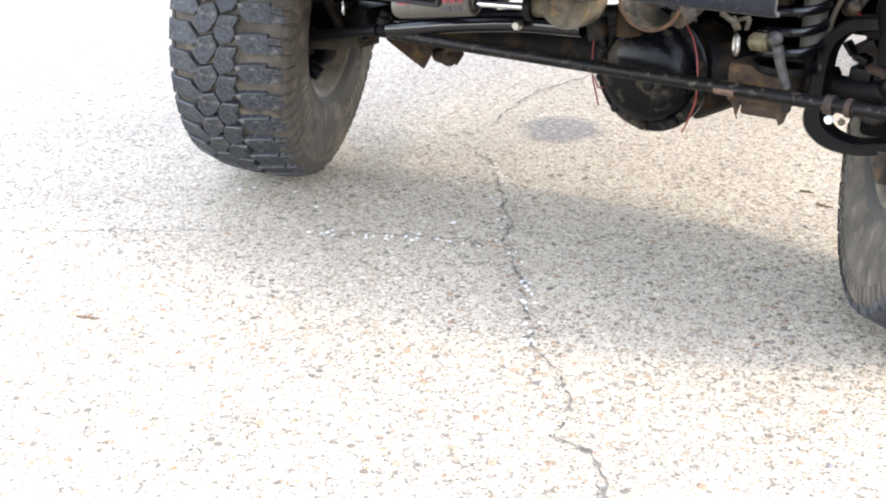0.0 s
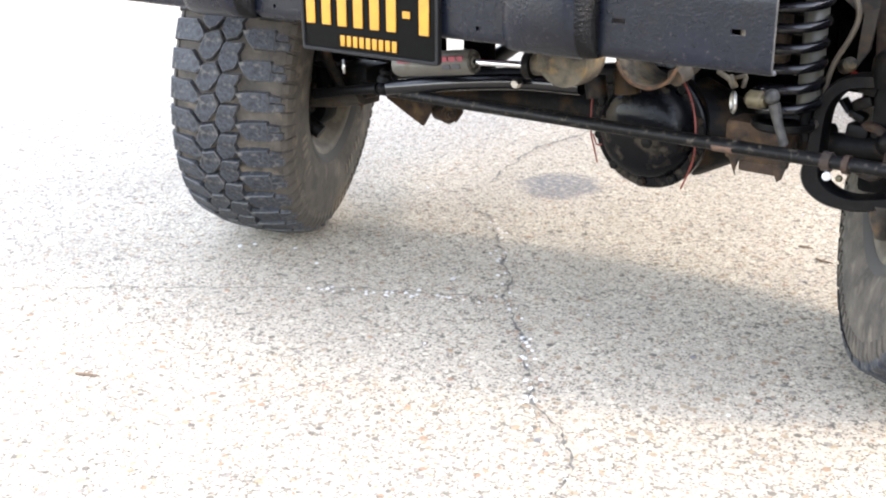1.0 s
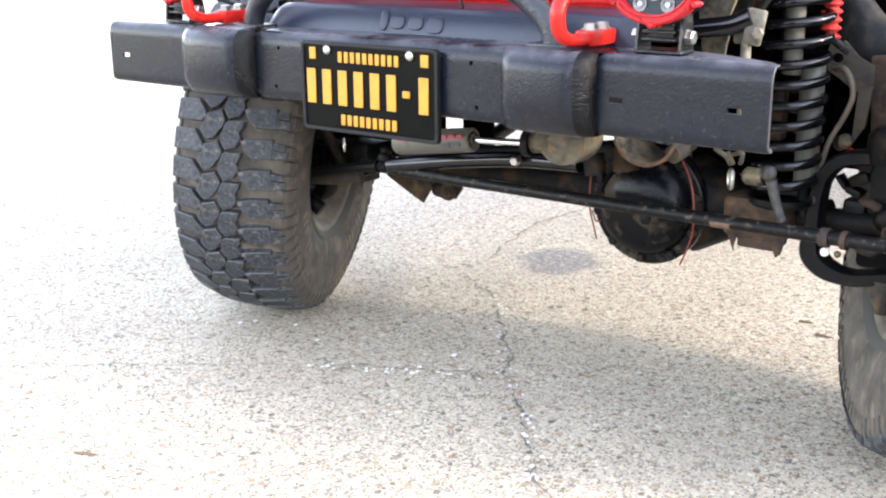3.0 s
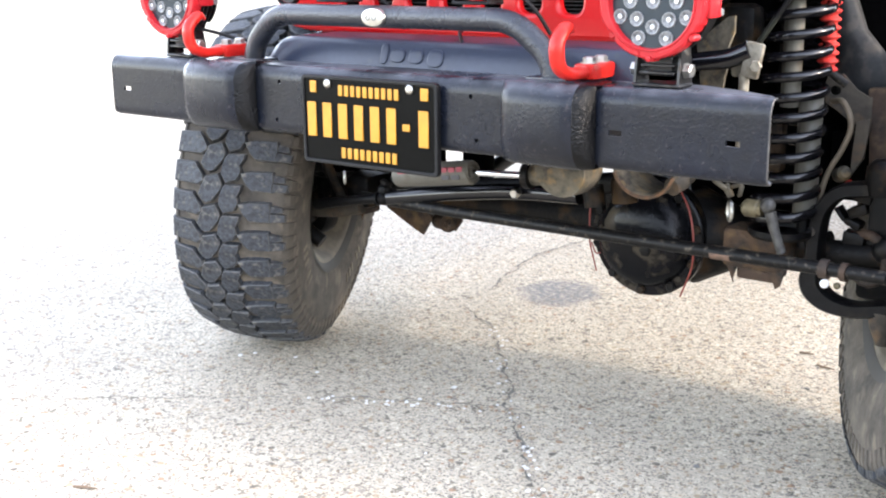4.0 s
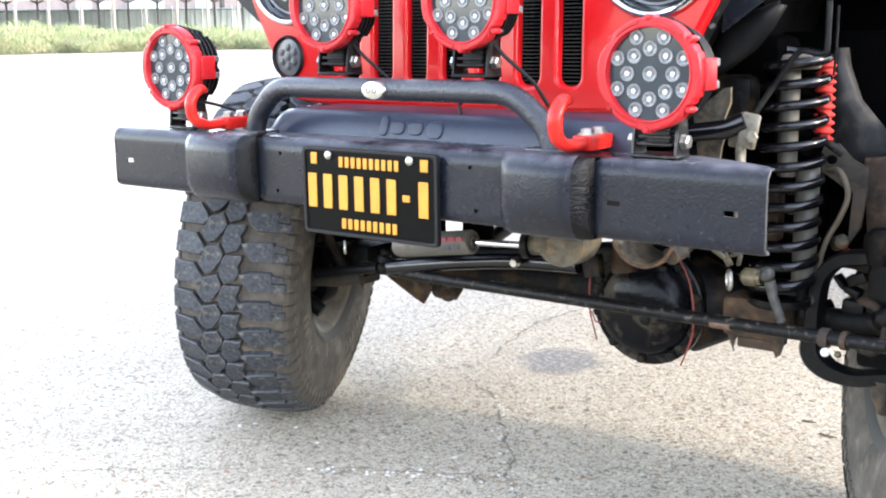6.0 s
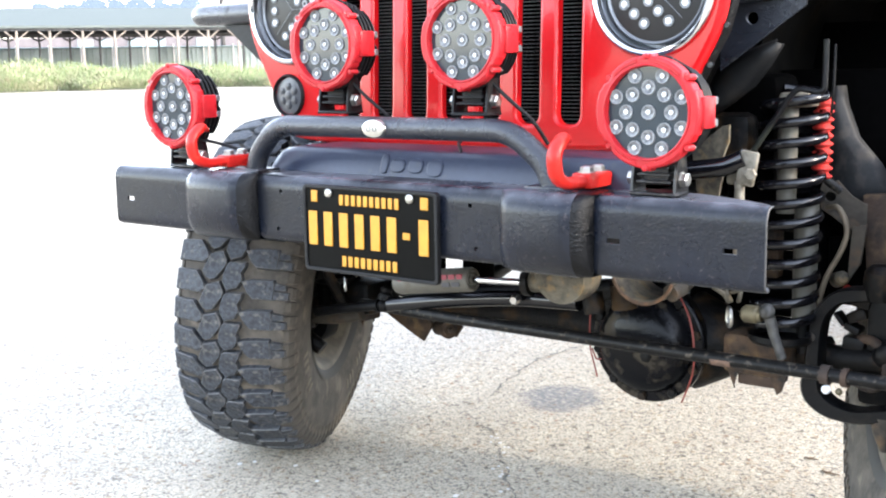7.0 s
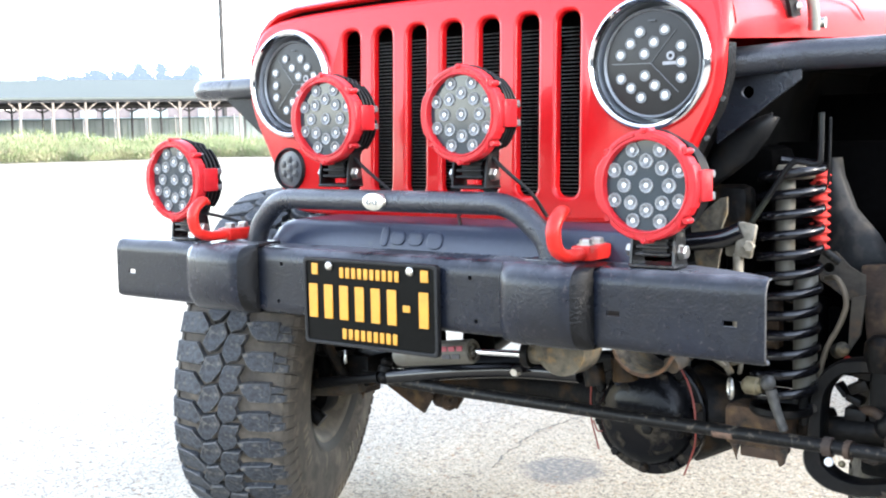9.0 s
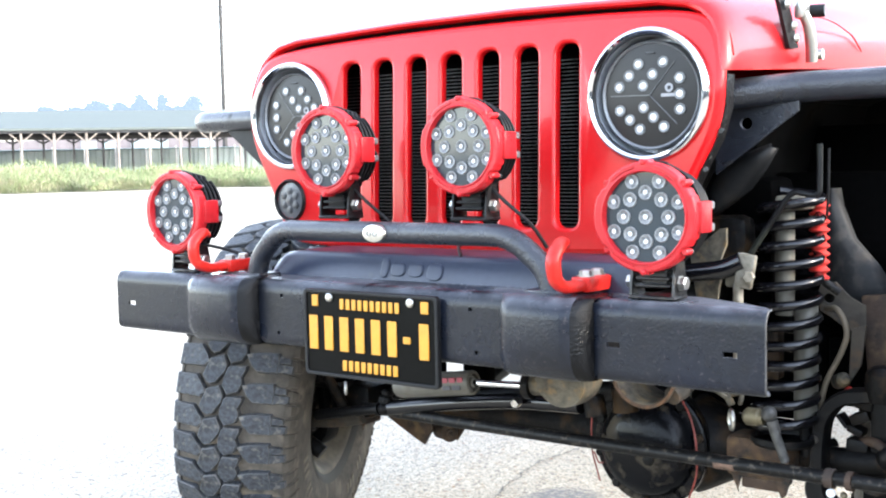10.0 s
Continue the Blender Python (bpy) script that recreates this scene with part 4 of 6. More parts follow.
    for s in (-1, 1):
        ear = [(y + 0.024, foot + 0.004), (y + 0.067, foot + 0.004), (y + 0.064, foot + 0.028), (y + 0.054, top + 0.022), (y + 0.036, top + 0.022), (y + 0.026, foot + 0.028)]
        part("ear", Shape().prism(ear, lambda a, b, d, s=s: (cx + s * (0.0335 + d), a, b), 0.004), SCUFFED if foot < 0.8 else PLASTIC, lamp, "bracket ear")
        part("bolt", Shape().lathe([(0, 0.0125), (0.002, 0.0125), (0.002, 0.0105), (0.010, 0.0105), (0.012, 0.008), (0.012, 0)], (cx + s * 0.038, y + 0.043, foot + 0.026), (s, 0, 0), 6), STEEL, lamp, "bright hexagon bolt")
    return lamp


for s in (-1, 1):
    spot_lamp(s * 0.5373, 0.003, 0.9026, BT)
    spot_lamp(s * 0.1591, 0.0556, 1.0171, 0.888)
    part("lamp_cable", Shape().tube(rounded([(s * 0.159 + 0.03, 0.10, 0.95), (s * 0.159 + 0.055, 0.105, 0.925), (s * 0.159 + 0.10, 0.13, 0.88), (s * 0.159 + 0.115, 0.15, 0.84)], 0.03), 0.0035, 8), PLASTIC, car)

# tow hooks
for s in (-1, 1):
    x = s * 0.413
    hk = Shape().box((x, 0.062, 0.794), (0.036, 0.068, 0.024), bevel=0.004)
    path = rounded([(x, 0.06, 0.794), (x, -0.015, 0.793), (x, -0.046, 0.806), (x, -0.052, 0.845), (x, -0.022, 0.866), (x, -0.008, 0.858)], 0.03, 5)
    hk.tube(path, [0.0125] * (len(path) - 6) + [0.0124, 0.0120, 0.0112, 0.010, 0.008, 0.005], 16, squash=0.8)
    part("tow_hook", hk, RED_HOOK, bumper, "red painted tow hook")
    for yy in (0.045, 0.08):
        part("hook_bolt", Shape().lathe([(0, 0.014), (0.004, 0.014), (0.004, 0.0105), (0.010, 0.0105), (0.012, 0.008), (0.012, 0)], (x, yy, 0.804), (0, 0, 1), 6), STEEL, bumper, "zinc hexagon bolt")

# ---- wheels ----
TR, TW = 0.425, 0.284


def moved(shape, m):
    shape.v = [tuple(m @ Vector(p)) for p in shape.v]
    return shape


def crown(sx):
    """Radius of the tread surface at the sideways place sx."""
    return TR - 0.017 * (abs(sx) / 0.125) ** 3


def tread_block(poly, depth=0.016):
    """One tread block from an outline (sideways, along) laid on the crown, tapered to its foot."""
    s = Shape()
    n = len(poly)
    cx, ct = sum(p[0] for p in poly) / n, sum(p[1] for p in poly) / n

    def at(a, t, r):
        return (a, -r * math.cos(t / TR), r * math.sin(t / TR))
    rows = []
    for grow, drop in ((1.09, depth), (1.035, 0.0030), (0.965, 0.0)):
        rows.append([at(cx + (a - cx) * grow, ct + (t - ct) * grow, crown(a) - drop) for a, t in poly])
    s.loft(rows, close=True)
    s.f.append(tuple(len(s.v) - n + i for i in range(n)))
    return s


PITCH = 38
BLOCKS = [      # outline (sideways, along), phase: outer lug, two interlocked middle rows, inner lug, its two shoulder tips
    ([(-0.137, 0.0235), (-0.086, 0.0240), (-0.066, -0.001), (-0.061, -0.013), (-0.071, -0.0245), (-0.137, -0.0250)], 0.0),
    ([(-0.0715, -0.0455), (-0.060, -0.006), (-0.029, 0.0045), (-0.0175, -0.018), (-0.0190, -0.030), (-0.0390, -0.058), (-0.0520, -0.0625), (-0.061, -0.058)], 0.0),
    ([(-0.0150, 0.0465), (-0.0075, 0.053), (0.0270, 0.055), (0.0275, 0.046), (0.0195, 0.030), (0.0245, 0.016), (0.0150, -0.003), (-0.0080, -0.0115), (-0.0215, 0.0065), (-0.0205, 0.026)], 0.0),
    ([(0.0240, 0.0120), (0.0480, 0.0200), (0.0945, 0.0245), (0.0985, 0.0050), (0.0970, -0.0205), (0.0540, -0.0225), (0.0400, -0.0110)], 0.0),
    ([(0.0990, 0.0190), (0.1230, 0.0165), (0.1245, 0.0040), (0.0995, 0.0030)], 0.0),
    ([(0.0992, 0.0005), (0.1300, -0.0005), (0.1290, -0.0175), (0.0980, -0.0200)], 0.0),
]


def wheel(x, y, turn, lean, side, split):
    """Tyre with blocks, rim and brake; side is +1 where the outer face looks along +x."""
    m = pose(x, y, TR * math.cos(radians(lean)) + 0.118 * abs(math.sin(radians(lean))) - 0.005, 0, lean, turn)
    hw = TW / 2
    prof = [(-hw * 0.74, 0.200), (-hw * 0.88, 0.216), (-hw * 0.97, 0.25), (-hw, 0.29), (-hw * 1.0, 0.325), (-hw * 0.975, 0.374), (-hw * 0.93, 0.391), (-hw * 0.86, 0.400), (-0.10, 0.404), (0, 0.411),
            (0.10, 0.404), (hw * 0.86, 0.400), (hw * 0.93, 0.391), (hw * 0.975, 0.374), (hw, 0.325), (hw, 0.29), (hw * 0.97, 0.25), (hw * 0.88, 0.216), (hw * 0.74, 0.200)]
    tyre = part("tyre", moved(Shape().lathe(prof, (0, 0, 0), (1, 0, 0), 76, caps=False), m), RUBBER_DUSTY, car, "worn mud-terrain tyre with dusty brown sidewall", angle=60)
    rel = Matrix.Translation(-ORIGIN[car]) @ m
    inner = -side

    def biter(sx):
        """A shoulder rib that runs down the sidewall."""
        b = Shape()
        rows = []
        for r, o, w in ((0.402, 0.123, 0.016), (0.393, 0.1325, 0.016), (0.376, 0.1390, 0.013), (0.352, 0.1405, 0.006)):
            rows.append([(sx * (o - 0.006), -r, -w), (sx * (o + 0.0025), -r, -w * 0.7), (sx * (o + 0.0025), -r, w * 0.7), (sx * (o - 0.006), -r, w)])
        return b.loft(rows)

    pieces = [("tread_block", tread_block(poly), ph, RUBBER) for poly, ph in BLOCKS] + [("side_rib", biter(sx), 0.5 * q, RUBBER_DUSTY) for sx in (-1, 1) for q in (0, 1)]
    mark = Shape().box((inner * hw * 0.995, 0.0, 0.300), (0.005, 0.013, 0.030), None, 0.002, 1)
    if split:
        for nm, sh, ph, mt in pieces:
            me = sh.mesh(nm, mt, angle=22)
            if nm == "tread_block":
                me.materials.append(RUBBER_EDGE)
                n = len(sh.v) // 3
                for p in me.polygons:
                    p.material_index = 1 if n <= p.index < 2 * n else 0
            for q in range(PITCH):
                ob = new(nm, me)
                ob.parent = tyre
                ob.matrix_basis = rel @ Matrix.Rotation((q + ph) * 2 * math.pi / PITCH, 4, "X")
        me = mark.mesh("raised_mark", RIM_STEEL)
        for a0 in (110, 200, 300):
            for q in (0, 1, 2, 4, 5):
                ob = new("raised_mark", me)
                ob.parent = tyre
                ob.matrix_basis = rel @ Matrix.Rotation(radians(a0 + q * 4.2), 4, "X")
    else:
        for nm, mt in (("tread_block", RUBBER), ("side_rib", RUBBER_DUSTY)):
            al = Shape()
            for n2, sh, ph, _ in pieces:
                for q in range(PITCH if n2 == nm else 0):
                    al.add(sh.v, sh.f, m @ Matrix.Rotation((q + ph) * 2 * math.pi / PITCH, 4, "X"))
            tagged(part(nm, al, mt, tyre, "worn tread rubber", angle=22), kind="stuff")
    rim = Shape().lathe([(inner * hw * 0.70, 0.196), (inner * hw * 0.80, 0.212), (inner * hw * 0.86, 0.212), (inner * hw * 0.845, 0.203), (inner * hw * 0.80, 0.197), (inner * hw * 0.60, 0.181), (inner * hw * 0.52, 0.168)], (0, 0, 0), (1, 0, 0), 48, caps=False)
    barrel = Shape().lathe([(inner * hw * 0.52, 0.168), (inner * 0.03, 0.162), (-inner * 0.05, 0.162), (-inner * 0.06, 0.10), (-inner * 0.08, 0.06), (-inner * 0.08, 0.0)], (0, 0, 0), (1, 0, 0), 48, caps=False)
    rm = part("rim", moved(rim, m), RIM_STEEL, car, "dusty grey-brown steel rim")
    rm.modifiers.new("thickness", "SOLIDIFY").thickness = 0.003
    part("barrel", moved(barrel, m), BARREL, rm, "dark inside of the rim")
    part("bead", moved(Shape().lathe([(inner * hw * 0.865, 0.211), (inner * hw * 0.895, 0.2165), (inner * hw * 0.925, 0.2255), (inner * hw * 0.945, 0.232)], (0, 0, 0), (1, 0, 0), 60, caps=False), m), BEAD, tyre, "dark bead against the rim")
    br = Shape().lathe([(inner * 0.030, 0.0), (inner * 0.030, 0.140), (inner * 0.048, 0.140), (inner * 0.048, 0.0)], (0, 0, 0), (1, 0, 0), 36)
    part("brake_disc", moved(br, m), RUSTY, car, "rusty brake disc")
    sh = Shape().lathe([(inner * 0.055, 0.06), (inner * 0.060, 0.125), (inner * 0.085, 0.135)], (0, 0, 0), (1, 0, 0), 36, caps=False)
    sh.lathe([(inner * 0.05, 0.0), (inner * 0.05, 0.065), (inner * 0.13, 0.055), (inner * 0.14, 0.0)], (0, 0, 0), (1, 0, 0), 20)
    sh.lathe([(inner * 0.062, 0.05), (inner * 0.064, 0.150), (inner * 0.074, 0.156), (inner * 0.078, 0.150), (inner * 0.076, 0.05)], (0, 0, 0), (1, 0, 0), 40, caps=False)
    part("dust_shield", moved(sh, m), GREASY, car, "dark brake dust shield")
    return m


RIM_STEEL = mat("dusty_rim_steel", (0.115, 0.096, 0.068), 0.7, 0.1, col2=(0.070, 0.058, 0.042), scale=12, amount=0.7, dirt=(0.19, 0.155, 0.105), dirt_scale=14, dirt_at=0.55)
wheel(-0.770, 0.556, 25.6, 6.5, -1, True)
wheel(0.870, 0.614, 28.2, 7.0, 1, False)
wheel(-0.77, 2.95, 0, 0, -1, False)
wheel(0.77, 2.95, 0, 0, 1, False)

# ---- front axle and steering ----
DUST = mat("dusty_tan_metal", (0.052, 0.042, 0.029), 0.8, 0.1, col2=(0.018, 0.015, 0.011), scale=18, amount=0.8, bump=0.2, dirt=(0.09, 0.052, 0.025), dirt_scale=26, dirt_at=0.6)
ZINC_DIRTY = mat("dirty_zinc", (0.135, 0.112, 0.062), 0.5, 0.4, col2=(0.03, 0.025, 0.017), scale=30, amount=0.8)
RED_WIRE = mat("red_wire", (0.17, 0.022, 0.012), 0.6, scale=40, amount=0.6)
HOSE = mat("tan_hose", (0.11, 0.085, 0.055), 0.7, scale=30, amount=0.6)
WHITE_PAINT = mat("white_paint_dab", (0.75, 0.76, 0.76), 0.5, scale=60, amount=0.4)
LABEL_RED = mat("label_red", (0.25, 0.02, 0.04), 0.5, scale=60, amount=0.4)
LABEL_DARK = mat("label_dark", (0.03, 0.03, 0.04), 0.5, scale=60, amount=0.4)


def ball(c, r, n=14):
    return Shape().lathe([(r * math.cos(math.pi * (1 - i / 8)), r * math.sin(math.pi * i / 8)) for i in range(9)], c, (0, 0, 1), n)


AY = 0.575
part("axle_tube", Shape().tube([(-0.62, AY, 0.418), (-0.02, AY, 0.430)], 0.036, 20), GREASY, car, "greasy axle tube caked with brown dirt")
part("axle_tube", Shape().tube([(0.62, AY, 0.428), (0.34, AY, 0.42)], 0.038, 20), GREASY, car, "greasy axle tube caked with brown dirt")
df = Shape().lathe([(0.12, 0.05), (0.07, 0.10), (0.02, 0.118), (0.0, 0.118)], (0.292, 0.49, 0.43), (0, 1, 0), 40)
df.tube([(0.20, AY, 0.430), (0.12, AY, 0.430), (-0.02, AY, 0.430)], [0.076, 0.046, 0.040], 20).tube([(0.36, AY, 0.424), (0.46, AY, 0.428), (0.56, AY, 0.430)], [0.098, 0.052, 0.042], 20)
diff = part("differential", df, GREASY, car, "greasy black differential housing")
part("differential_cover", Shape().lathe([(0.0, 0.121), (-0.008, 0.121), (-0.011, 0.118), (-0.012, 0.101), (-0.022, 0.098), (-0.045, 0.088), (-0.058, 0.066), (-0.064, 0.03), (-0.065, 0)], (0.292, 0.489, 0.43), (0, 1, 0), 44), COVER, diff, "black bolted cover with oil and dirt streaks")
for q in range(10):
    a = radians(36 * q + 14)
    part("cover_bolt", hexbolt((0.292 + 0.110 * math.cos(a), 0.478, 0.43 + 0.110 * math.sin(a)), (0, -1, 0), 0.0095, 0.009), GREASY, diff)
part("plug", hexbolt((0.318, 0.428, 0.415), (0, -1, 0), 0.012, 0.006), GREASY, diff)
for nm, pts in (("wire", [(0.373, 0.45, 0.54), (0.404, 0.43, 0.51), (0.419, 0.42, 0.474), (0.424, 0.415, 0.44), (0.421, 0.42, 0.40), (0.405, 0.43, 0.365), (0.388, 0.44, 0.332)]),
                ("wire", [(0.174, 0.465, 0.50), (0.172, 0.462, 0.45), (0.174, 0.46, 0.406), (0.183, 0.46, 0.378), (0.192, 0.46, 0.348)]), ("wire", [(0.178, 0.462, 0.405), (0.192, 0.455, 0.385), (0.203, 0.455, 0.388)])):
    part(nm, Shape().tube(rounded(pts, 0.02, 3), 0.0017, 7), RED_WIRE, car, "frayed red wire")
tr = part("tie_rod", Shape().tube([(-0.4000, 0.4150, 0.4400), (-0.0990, 0.3600, 0.4520), (0.80, 0.34, 0.457)], 0.0120, 16), TIE, car, "long scuffed black tie rod")
part("rust_band", Shape().tube([(0.492, 0.3475, 0.4545), (0.530, 0.3466, 0.4548)], 0.0127, 16), BARE_RUST, tr, "bare rusty patch")
part("clamp", Shape().tube([(0.690, 0.3427, 0.456), (0.705, 0.342, 0.456)], 0.0165, 14), RUSTY, tr, "rusty clamp")
part("clamp", Shape().tube([(0.726, 0.3418, 0.456), (0.736, 0.341, 0.456)], 0.0160, 14), RUSTY, tr, "rusty clamp")
part("dab", ball((0.700, 0.337, 0.4325), 0.0078), WHITE_PAINT, tr, "white cap")
part("dab", ball((0.722, 0.335, 0.4325), 0.0062), ZINC_DIRTY, tr)
dl = part("drag_link", Shape().tube(rounded([(-0.300, 0.38, 0.454), (-0.250, 0.379, 0.463), (-0.114, 0.375, 0.487), (0.06, 0.37, 0.512), (0.21, 0.36, 0.520)], 0.08), 0.0160, 16), LINK, car, "glossy black drag link")
jt = part("joint", Shape().lathe([(-0.02, 0.0), (-0.02, 0.010), (-0.014, 0.014), (0.004, 0.0155), (0.012, 0.012), (0.016, 0.008), (0.018, 0)], (-0.298, 0.375, 0.454), (0.1, -1, 0.2), 14), KNUCKLE, dl, "greasy ball joint")
part("boot", Shape().lathe([(-0.026, 0.008), (-0.020, 0.015), (-0.012, 0.012), (-0.006, 0.017), (0.006, 0.017), (0.008, 0.0)], (-0.300, 0.380, 0.470), (0.0, -0.3, -1), 14), GREASY, jt, "perished rubber boot")
part("collar", Shape().tube([(-0.324, 0.3805, 0.449), (-0.316, 0.380, 0.451)], 0.0150, 12), KNUCKLE, jt)
part("drag_link_end", Shape().tube([(-0.52, 0.39, 0.412), (-0.40, 0.385, 0.436), (-0.31, 0.38, 0.452)], [0.013, 0.011, 0.0105], 14), KNUCKLE, car, "greasy drag link end")
part("nut", hexbolt((0.076, 0.345, 0.5165), (0.1, -1, -0.1), 0.0098, 0.018), STEEL, dl, "bright zinc nut")
part("track_bar", Shape().tube([(-0.30, 0.47, 0.455), (0.30, 0.45, 0.545)], 0.021, 14), BLACK_METAL, car, "black track bar")
sd = part("steering_damper", Shape().lathe([(0, 0.0), (0, 0.022), (0.008, 0.0245), (0.188, 0.0245), (0.193, 0.0225), (0.193, 0.017), (0.186, 0.016), (0.186, 0.011), (0.193, 0.010), (0.193, 0.0)], (-0.1755, 0.28, 0.5328), (0.24, 0, 0.033), 28), GREY_SHOCK, car, "silver steering damper with a worn label")
part("damper_rod", Shape().tube([(0.013, 0.28, 0.5588), (0.128, 0.28, 0.5648)], 0.0068, 12), CHROME, sd, "bright chrome rod")
for xx, ww, zz, hh, yy, mt in ((-0.040, 0.016, 0.0095, 0.010, 0.2572, LABEL_RED), (-0.021, 0.016, 0.0095, 0.010, 0.2572, LABEL_RED), (-0.002, 0.014, 0.0095, 0.010, 0.2572, LABEL_RED),
                               (-0.034, 0.020, -0.0055, 0.009, 0.2558, LABEL_DARK), (-0.010, 0.020, -0.0055, 0.009, 0.2558, LABEL_DARK), (-0.13, 0.058, 0.0095, 0.010, 0.2572, LABEL_RED)):
    part("label_bar", Shape().box((xx, yy, 0.5515 + zz + (xx + 0.04) * 0.13), (ww, 0.003, hh), Matrix.Rotation(radians(-7.5), 4, "Y"), 0.0005, 1), mt, sd)

# steering box and cross-member ends under the bumper
sb = part("steering_box", Shape().lathe([(0.06, 0.05), (0.02, 0.056), (0.0, 0.056), (-0.004, 0.053), (-0.004, 0.047), (0.001, 0.045), (0.001, 0.0)], (0.245, 0.285, 0.600), (0.05, -1, -0.1), 36), MOTTLED, car, "dusty round end of the steering box")
part("end_cap", Shape().lathe([(0.000, 0.044), (-0.008, 0.041), (-0.014, 0.034), (-0.016, 0.014), (-0.021, 0.012), (-0.021, 0)], (0.245, 0.2855, 0.600), (0.05, -1, -0.1), 32), RUST_STREAK, sb, "rust-stained end cap")
part("pitman_clamp", Shape().lathe([(0, 0.0), (0, 0.026), (0.014, 0.026), (0.014, 0.0)], (0.135, 0.285, 0.565), (0.97, 0.1, 0.05), 24), KNUCKLE, car, "black damper end washer")
part("pitman_sleeve", Shape().tube([(0.150, 0.287, 0.567), (0.200, 0.292, 0.575)], [0.020, 0.024], 18), MOTTLED, car, "dusty sleeve")
cb = Shape()
rows = []
for yy in (0.29, 0.34, 0.40):
    rows.append([(0.382 + 0.064 * math.cos(radians(a)), yy, 0.612 + 0.064 * math.sin(radians(a))) for a in range(170, 375, 12)])
cb.loft(rows)
c_ = part("cross_member_bracket", cb, MOTTLED, car, "curved rusty-edged bracket")
c_.modifiers.new("thickness", "SOLIDIFY").thickness = 0.006
part("rusty_rim", Shape().tube([(0.382 + 0.062 * math.cos(radians(a)), 0.288, 0.612 + 0.062 * math.sin(radians(a))) for a in range(200, 350, 10)], 0.0034, 8), RUST_BRIGHT, c_, "orange rust along the lower edge")
part("bushing", Shape().tube([(0.432, 0.30, 0.572), (0.438, 0.33, 0.580)], 0.016, 16), DUST, car, "grey bushing")
part("hanger", Shape().tube([(0.255, 0.33, 0.55), (0.262, 0.33, 0.512)], 0.020, 12), GREASY, car)
part("hanger", Shape().tube([(0.315, 0.34, 0.57), (0.32, 0.34, 0.525)], 0.024, 12), GREASY, car)

# lower control arm mount on the far side
cm = Shape().prism([(-0.485, 0.372), (-0.40, 0.330), (-0.372, 0.318), (-0.345, 0.36), (-0.36, 0.40), (-0.48, 0.41)], lambda a, b, d: (a, 0.60 + d, b), 0.006)
cm.prism([(-0.36, 0.375), (-0.335, 0.345), (-0.305, 0.328), (-0.285, 0.355), (-0.29, 0.40), (-0.36, 0.40)], lambda a, b, d: (a, 0.64 + d, b), 0.006)
part("arm_bracket", cm, RUST_STREAK, car, "brown rusty control arm bracket")
part("arm_bushing", Shape().lathe([(-0.050, 0.0), (-0.050, 0.019), (0.008, 0.019), (0.010, 0.0215), (0.014, 0.0215), (0.014, 0.012), (0.022, 0.011), (0.022, 0.007), (0.034, 0.006), (0.034, 0.0)], (-0.312, 0.615, 0.352), (0.85, -0.5, 0.1), 18), RUST_STREAK, car, "dusty bushing with a rusty bolt")
part("control_arm", Shape().tube([(-0.39, 0.62, 0.36), (-0.42, 1.35, 0.52)], 0.022, 12), BLACK_METAL, car)
part("control_arm", Shape().tube([(0.50, 0.62, 0.39), (0.42, 1.35, 0.53)], 0.022, 12), BLACK_METAL, car)

